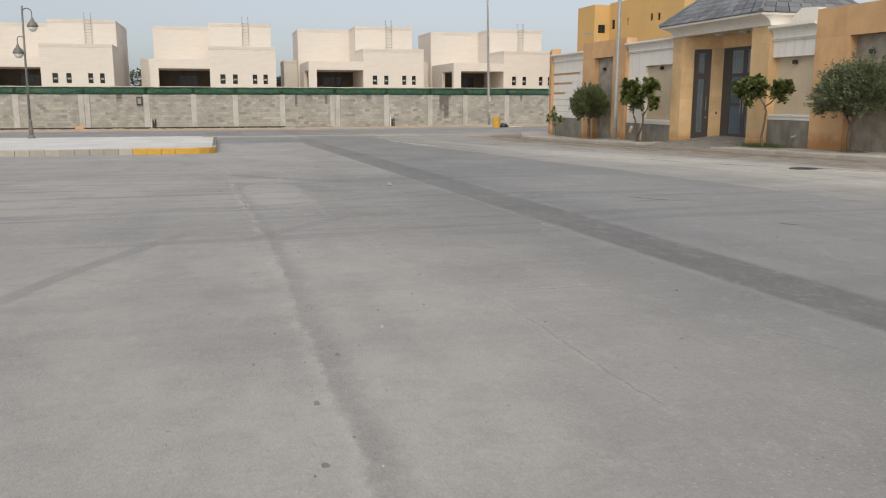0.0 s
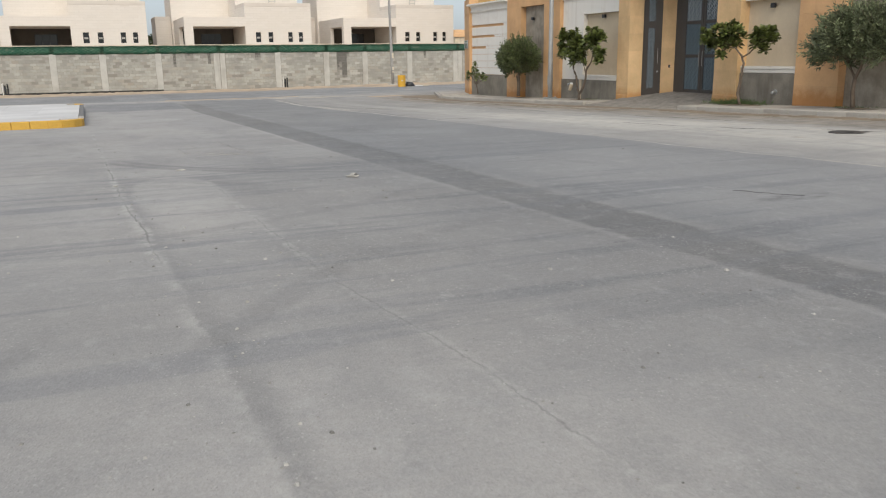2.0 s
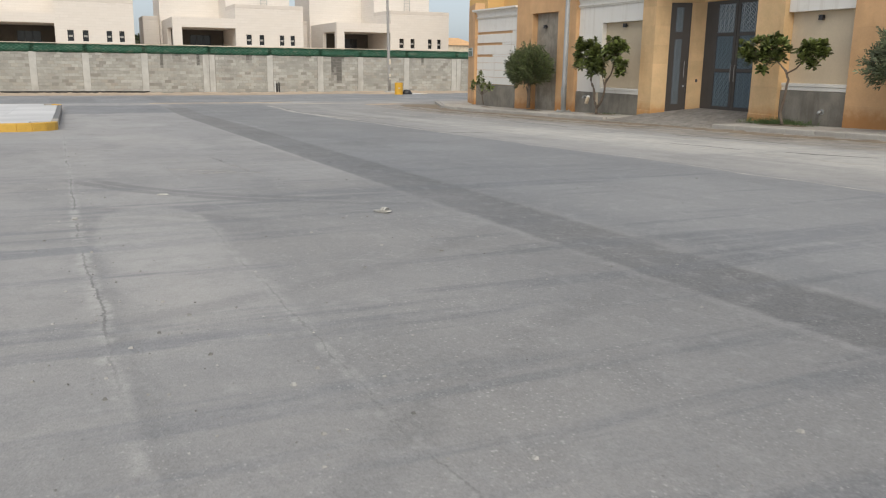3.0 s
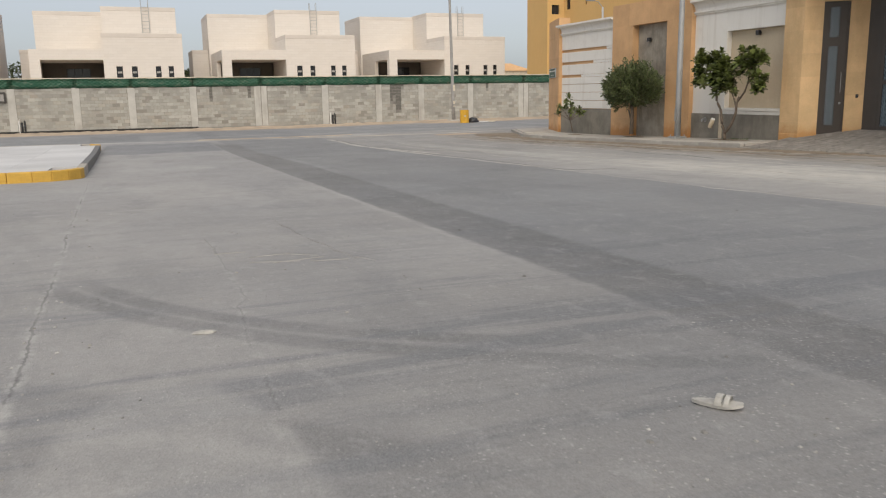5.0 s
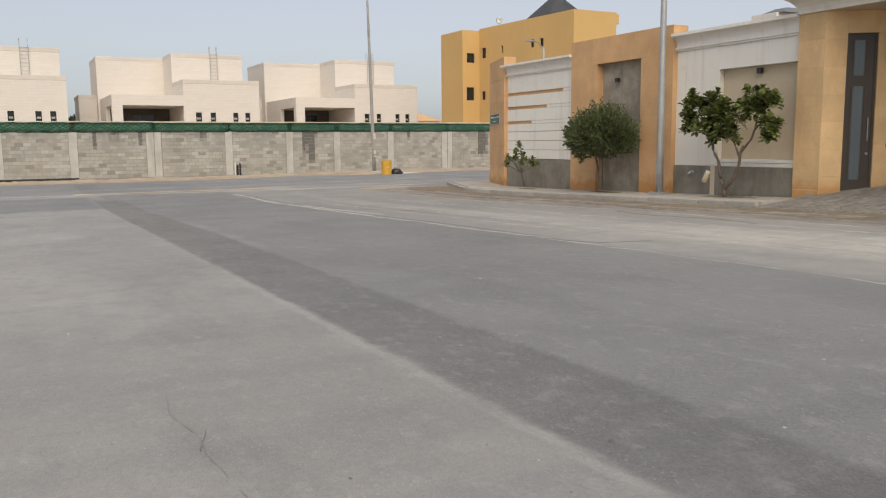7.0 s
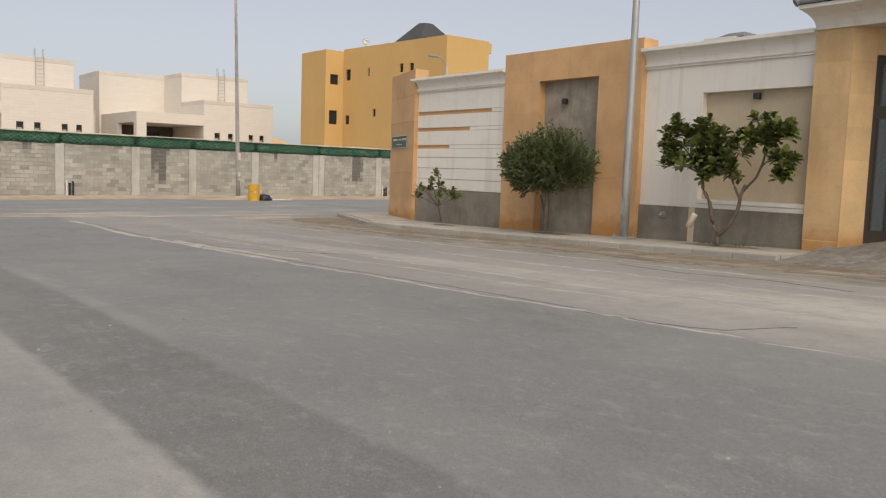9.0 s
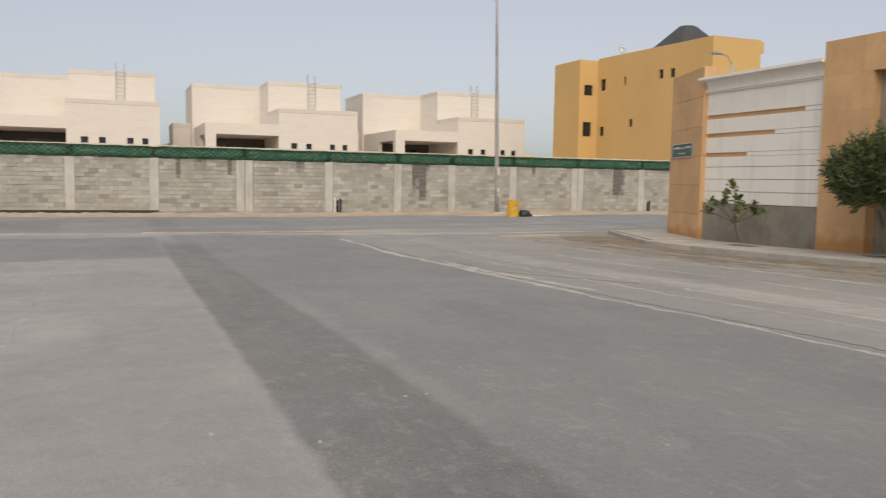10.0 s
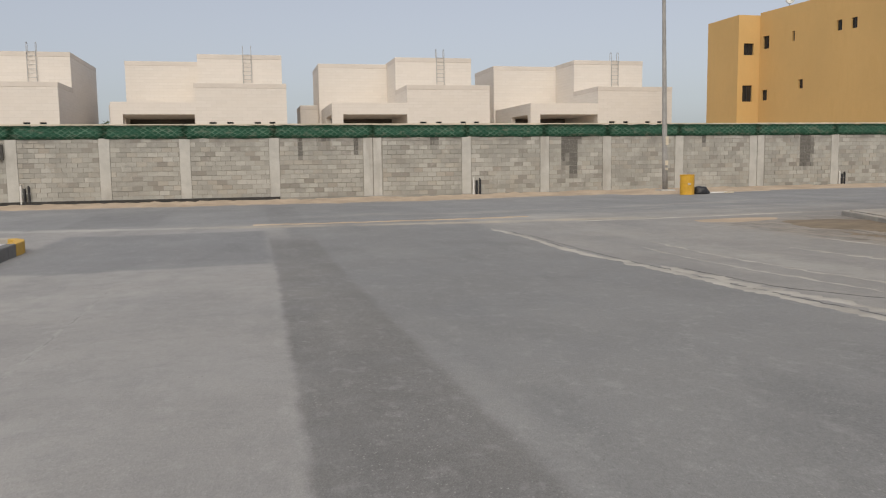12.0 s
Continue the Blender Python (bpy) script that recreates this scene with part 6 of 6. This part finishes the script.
def meter_box():
    root = thing("meter_box", (-5.75, WALL_Y - 0.02, 1.75), "dark rusty steel meter box on the block wall", "meter box")
    part("box", cuboid((-0.22, -0.09, 0), (0.22, 0.0, 0.62)), IRON, root)
    part("door", cuboid((-0.13, -0.10, 0.10), (0.12, -0.088, 0.5)), POLE_GREY, root)
    part("latch", cuboid((0.11, -0.115, 0.24), (0.14, -0.1, 0.31)), BLACK, root)


meter_box()


# ---- small things on the road ----
def sandal(at, turn, seed):
    root = thing("flip_flop", at, "worn off-white rubber flip-flop lying on the asphalt", "sandal", "lost sandals")
    outline = [(math.cos(a) * 0.13, math.sin(a) * (0.047 + 0.012 * math.cos(a)) - 0.008 * math.cos(a) ** 2) for a in [2 * math.pi * k / 22 for k in range(22)]]
    bm = prism(outline, 0.0, 0.018)
    for v in bm.verts:
        v.co.z += 0.02 * max(0, v.co.x / 0.13) ** 2
    part("sole", bm, SANDAL, root)
    for x0, x1 in ((-0.005, 0.03), (0.04, 0.065)):
        bm = bmesh.new()
        rows = [[bm.verts.new((x, 0.056 * math.cos(a), 0.018 + (0.038 + h) * math.sin(a))) for x in (x0, x1) for h in (0.0, 0.008)] for a in [math.pi * k / 8 for k in range(9)]]
        for a, b in zip(rows, rows[1:]):
            for i, j in ((0, 1), (1, 3), (3, 2), (2, 0)):
                bm.faces.new((a[i], a[j], b[j], b[i]))
        part("strap", bm, SANDAL, root)
    root.rotation_euler = (0, 0, radians(turn))
    root.scale = (0.85, 0.85, 0.85)


sandal((3.135, 15.52, ground_z(3.135, 15.52) + 0.004), -54, 1)
lump("stone", (1.18, 17.80, ground_z(1.18, 17.8) - 0.005), (0.07, 0.030, 0.014), 5.0, SANDAL, "small pale broken stone on the asphalt", "stone")
lump("stone", (0.21, 16.28, ground_z(0.21, 16.28) - 0.004), (0.032, 0.055, 0.014), 9.0, SANDAL, "pale broken chip beside the road joint", "stone")
rubble = block("block", (-10.3, 66.4, -0.1), (-9.7, 66.7, 0.2), VILLA_RENDER, None, 0.02)
tagged(rubble, "loose reddish clay block at the foot of the wall", "block")


def gravel():
    """Loose chips, thickest along the worn joint and in drifts."""
    rnd = random.Random(77)
    verts, faces = [], []
    for k in range(1600):
        kind = k % 4
        if kind == 0:
            y = rnd.uniform(1.5, 26)
            x = rnd.gauss(0.47 - 0.0125 * y, 0.22)
        elif kind == 1:
            cx, cy = ((1.6, 6.5), (2.9, 8.2), (0.9, 11.5), (2.6, 14.0), (3.4, 15.0), (2.4, 19.5))[rnd.randrange(6)]
            x, y = rnd.gauss(cx, 0.7), rnd.gauss(cy, 1.0)
        else:
            x, y = rnd.uniform(-4, 9), rnd.uniform(1.5, 34) ** 1.0
        s = min(0.014, 0.0035 * math.exp(abs(rnd.gauss(0, 0.55))))
        z = ground_z(x, y)
        b = len(verts)
        for w in (0, 1):
            for u, v in ((-1, -1), (1, -1), (1, 1), (-1, 1)):
                q = 1.0 if w == 0 else 0.6
                verts.append((x + s * q * rnd.uniform(0.6, 1.3) * u, y + s * q * rnd.uniform(0.6, 1.3) * v, z + w * s * rnd.uniform(0.6, 1.1) - 0.001))
        faces += [tuple(b + i for i in f) for f in BOX_FACES]
    me = bpy.data.meshes.new("gravel")
    me.from_pydata(verts, [], faces)
    me.materials.append(GRAVEL)
    tagged(new("gravel", me), "loose grey gravel chips on the asphalt", "gravel", kind="stuff")


gravel()


def scrape(x, y, length, width, turn, seed):
    """A pale scraped ridge in the asphalt."""
    rnd = random.Random(seed)
    bm = bmesh.new()
    d = Vector((math.cos(radians(turn)), math.sin(radians(turn))))
    e = Vector((-d.y, d.x))
    rows = []
    k = max(6, round(length / 0.05))
    for i in range(k + 1):
        t = i / k
        m = Vector((x, y)) + d * (t - 0.5) * length + e * 0.05 * noise.noise((t * length * 2.5, seed, 0))
        w = 0.6 * width * (0.1 + math.sin(math.pi * t)) * max(0.02, 0.5 + 1.4 * noise.noise((t * length * 4, seed, 4.0))) * rnd.uniform(0.3, 1.2)
        rows.append([bm.verts.new((*(m + e * s * w), ground_z(m.x, m.y) + h)) for s, h in ((-1, -0.004), (0, 0.006), (1, -0.004))])
    for a, b in zip(rows, rows[1:]):
        for j in range(2):
            bm.faces.new((a[j], a[j + 1], b[j + 1], b[j]))
    tagged(part("scrape", bm, SCORED), "pale scraped score in the asphalt", "road mark", kind="structure")


for i, (x, y, l, w, turn) in enumerate(((2.50, 22.3, 1.6, 0.010, -88), (2.62, 20.6, 1.5, 0.009, -84), (2.2, 20.05, 0.5, 0.010, 12), (2.45, 19.9, 0.35, 0.012, -12), (2.0, 20.4, 0.4, 0.008, 6), (1.99, 20.06, 0.45, 0.014, -20), (1.67, 20.73, 0.3, 0.010, 2), (1.88, 22.16, 0.25, 0.012, -70), (2.54, 22.06, 0.35, 0.012, 75),  (2.30, 20.3, 0.3, 0.012, -40), (1.55, 21.3, 1.2, 0.010, -88), (2.75, 19.8, 0.3, 0.014, -70))):
    scrape(x, y, l, w, turn, i + 1)


def soil_patch(y, rx, ry, seed):
    bm = bmesh.new()
    pts = []
    for k in range(26):
        a = 2 * math.pi * k / 26
        r = 1 + 0.35 * noise.noise((math.cos(a) * 2, math.sin(a) * 2, seed))
        pts.append((18.35 + rx * r * math.cos(a), y + ry * r * math.sin(a)))
    rim = [bm.verts.new((px, py, ground_z(17, py) + 0.118 + 0.012)) for px, py in pts]
    top = bm.verts.new((18.35, y, ground_z(17, y) + 0.165))
    for k in range(26):
        bm.faces.new((rim[k], rim[(k + 1) % 26], top))
    tagged(part("soil", bm, DIRT, smooth=True), "dark planting soil at the wall foot", "soil", kind="structure")


for i, (y, rx, ry) in enumerate(((33.6, 0.24, 0.9), (38.6, 0.24, 0.7), (43.0, 0.2, 0.5), (24.8, 0.3, 0.9), (20.6, 0.26, 0.6))):
    soil_patch(y, rx, ry, i * 3.1)


def manhole(x, y, r, material, label):
    root = thing("manhole", (x, y, ground_z(x, y)), label, "manhole", kind="structure")
    part("cover", lathe([(r * 0.86, -0.02), (r * 0.86, 0.006), (r * 0.2, 0.008)], 26), material, root)
    part("ring", lathe([(r * 0.88, -0.02), (r, -0.02), (r, 0.008), (r * 0.88, 0.008)], 26), material, root)


manhole(13.5, 16.6, 0.38, IRON, "dark iron manhole cover in the dusty road")


def road_crack(points, width, seed, label="dark ragged crack in the road surface"):
    """A broken dark line of crumbled bitumen along plan points."""
    rnd = random.Random(seed)
    bm = bmesh.new()
    rows = []
    for (ax, ay), (bx, by) in zip(points, points[1:]):
        k = max(2, round(math.hypot(bx - ax, by - ay) / 0.06))
        e = Vector((ay - by, bx - ax)).normalized()
        for i in range(k):
            t = i / k
            m = Vector((ax + (bx - ax) * t, ay + (by - ay) * t)) + e * 0.05 * noise.noise((ax * 3 + t * (bx - ax) * 6, ay * 3 + t * (by - ay) * 6, seed))
            w = width * max(0.08, 0.55 + 0.9 * noise.noise((m.x * 2.2, m.y * 2.2, seed + 5.0)) + rnd.uniform(-0.25, 0.25))
            rows.append([bm.verts.new((*(m + e * q * w), ground_z(m.x, m.y) + h)) for q, h in ((-1, -0.003), (0, 0.004), (1, -0.003))])
    for a, b in zip(rows, rows[1:]):
        for j in range(2):
            bm.faces.new((a[j], a[j + 1], b[j + 1], b[j]))
    tagged(part("crack", bm, BITUMEN_AND_GAP, smooth=True), label, "road crack", kind="structure")


for i, (pts, w) in enumerate((
        (((9.70, 48.0), (9.66, 44.5), (9.62, 40.0), (9.66, 36.0), (9.70, 32.0), (9.64, 29.8)), 0.020), (((9.50, 29.6), (9.56, 28.5), (9.72, 28.05), (10.1, 27.9), (10.55, 27.7)), 0.030), (((9.6, 49.0), (9.55, 46.0), (9.42, 43.8), (9.58, 42.6), (9.84, 41.6)), 0.022),
        (((9.93, 42.05), (9.95, 40.0), (10.3, 39.0), (10.6, 38.4), (11.1, 37.2)), 0.035), (((12.85, 19.4), (12.95, 18.8), (13.2, 18.1), (13.35, 17.7)), 0.09),
        (((13.7, 17.6), (13.95, 16.2), (14.2, 15.0)), 0.06), (((14.3, 24.5), (14.5, 22.6), (14.45, 20.8)), 0.035), (((12.4, 22.4), (12.55, 21.2), (12.5, 20.2)), 0.05),
        (((15.6, 36.0), (15.5, 34.5), (15.2, 33.2), (15.3, 31.8)), 0.05), (((14.2, 33.0), (13.9, 31.5), (14.1, 30.0), (13.8, 28.6)), 0.04),
        (((6.35, 11.95), (6.52, 11.6), (6.68, 11.2)), 0.05), (((6.48, 8.35), (6.60, 8.05)), 0.035), (((16.2, 46.5), (15.6, 44.0), (15.7, 41.0), (15.5, 38.5)), 0.04))):
    road_crack(pts, w, i + 1)


# ---- distant house beyond the wall ----
def far_house():
    root = thing("house", (66, 150, 0), "low distant house with a tan hipped roof", "house")
    part("wall", cuboid((-1, 0, 0), (5, 8, 5.6)), CREAM, root)
    bm = solid([(-1.4, -0.4, 5.6), (5.4, -0.4, 5.6), (5.4, 8.4, 5.6), (-1.4, 8.4, 5.6), (0.5, 3, 7.0), (2.4, 3, 7.0), (2.4, 5, 7.0), (0.5, 5, 7.0)], BOX_FACES)
    part("roof", bm, VILLA_RENDER, root)


far_house()
cobra_lamp()


# ---- pickup gone down the crossing road, past the villa's corner ----
CAR_PAINT = surface("champagne_car_paint", (0.42, 0.36, 0.28), 0.3, 0.6, vary=0.05, relief=0.02)
CAR_GLASS = surface("tinted_car_glass", (0.03, 0.035, 0.04), 0.08, vary=0.05, relief=0.01)
BROWN_SHEET = surface("brown_canopy_sheet", (0.23, 0.10, 0.05), 0.7, vary=0.15)
TYRE = surface("tyre_rubber", (0.025, 0.025, 0.025), 0.85, vary=0.15)
HEADLIGHT = surface("headlight_plastic", (0.65, 0.65, 0.62), 0.12, vary=0.03, relief=0.01)
TAIL_LIGHT = surface("red_lamp_plastic", (0.35, 0.02, 0.02), 0.2, vary=0.05, relief=0.01)


def side_extrude(outline, w, bevel=0.03, y0=0.0):
    bm = bmesh.new()
    a = [bm.verts.new((x, y0 - w, z)) for x, z in outline]
    b = [bm.verts.new((x, y0 + w, z)) for x, z in outline]
    k = len(outline)
    bm.faces.new(a)
    bm.faces.new(b[::-1])
    for i in range(k):
        bm.faces.new((a[i], b[i], b[(i + 1) % k], a[(i + 1) % k]))
    if bevel:
        bmesh.ops.bevel(bm, geom=bm.edges[:], offset=bevel, segments=2, affect="EDGES")
    return bm


def pickup():
    root = thing("pickup_truck", (46.0, 57.6, ground_z(46, 57.6)), "beige double-cab pickup truck with a brown bed canopy", "pickup truck")
    arch = lambda cx: [(cx + 0.46 * math.cos(a), 0.42 + 0.46 * math.sin(a)) for a in [radians(v) for v in range(180, -1, -20)]]
    low = [(-2.55, 0.5), (-2.0, 0.42)] + arch(-1.45) + arch(1.63)[0:] + [(2.55, 0.45), (2.62, 0.75), (2.5, 1.0), (1.3, 1.12), (-2.6, 1.12)]
    body = part("body", side_extrude(low, 0.88), CAR_PAINT, root)
    part("cab", side_extrude([(-0.75, 1.1), (1.35, 1.1), (0.62, 1.70), (0.35, 1.77), (-0.55, 1.77), (-0.72, 1.70)], 0.80, 0.05), CAR_PAINT, root)
    part("canopy", side_extrude([(-2.6, 1.1), (-0.8, 1.1), (-0.82, 1.78), (-2.52, 1.78)], 0.84, 0.04), BROWN_SHEET, root, "brown sheet-metal bed canopy")
    for side in (-1, 1):
        for o in ([(-0.62, 1.16), (0.12, 1.16), (0.12, 1.66), (-0.55, 1.66)], [(0.2, 1.16), (1.05, 1.16), (0.55, 1.64), (0.2, 1.66)]):
            part("side_window", side_extrude(o, 0.006, 0, side * 0.803), CAR_GLASS, root)
        m = cuboid((0.78, side * 0.98 - 0.1, 1.14), (0.92, side * 0.98 + 0.1, 1.32))
        bmesh.ops.bevel(m, geom=m.edges[:], offset=0.03, segments=2, affect="EDGES")
        part("wing_mirror", m, CAR_PAINT, root)
        block("headlight", (2.42, side * 0.7 - 0.16, 0.82), (2.6, side * 0.7 + 0.16, 0.98), HEADLIGHT, root, 0.03)
        block("tail_light", (-2.62, side * 0.78 - 0.07, 0.75), (-2.56, side * 0.78 + 0.07, 1.08), TAIL_LIGHT, root, 0.01)
        for x in (0.15, -0.68):
            block("door_handle", (x, side * 0.885 - 0.02, 0.98), (x + 0.16, side * 0.885 + 0.02, 1.02), BLACK, root, 0.008)
        for cx in (-1.45, 1.63):
            wheel = thing("wheel", (cx, side * 0.78, 0.37), "", "")
            wheel.parent = root
            wheel.rotation_euler = (radians(90), 0, 0)
            part("tyre", lathe([(0.22, -0.12), (0.34, -0.12), (0.37, -0.09), (0.37, 0.09), (0.34, 0.12), (0.22, 0.12)], 26), TYRE, wheel)
            part("rim", lathe([(0.05, -0.115), (0.20, -0.10), (0.225, -0.115), (0.225, 0.115), (0.20, 0.10), (0.05, 0.115)], 18), GALVANISED, wheel)
    part("windscreen", solid([(1.30, -0.7, 1.14), (1.30, 0.7, 1.14), (0.66, 0.64, 1.68), (0.66, -0.64, 1.68), (1.315, -0.7, 1.145), (1.315, 0.7, 1.145), (0.675, 0.64, 1.685), (0.675, -0.64, 1.685)], BOX_FACES), CAR_GLASS, root)
    block("bumper", (2.5, -0.85, 0.4), (2.72, 0.85, 0.62), CAR_PAINT, root, 0.05)
    block("bumper", (-2.78, -0.8, 0.45), (-2.6, 0.8, 0.58), GALVANISED, root, 0.03)
    block("grille", (2.56, -0.45, 0.7), (2.63, 0.45, 0.92), BLACK, root, 0.02)


pickup()
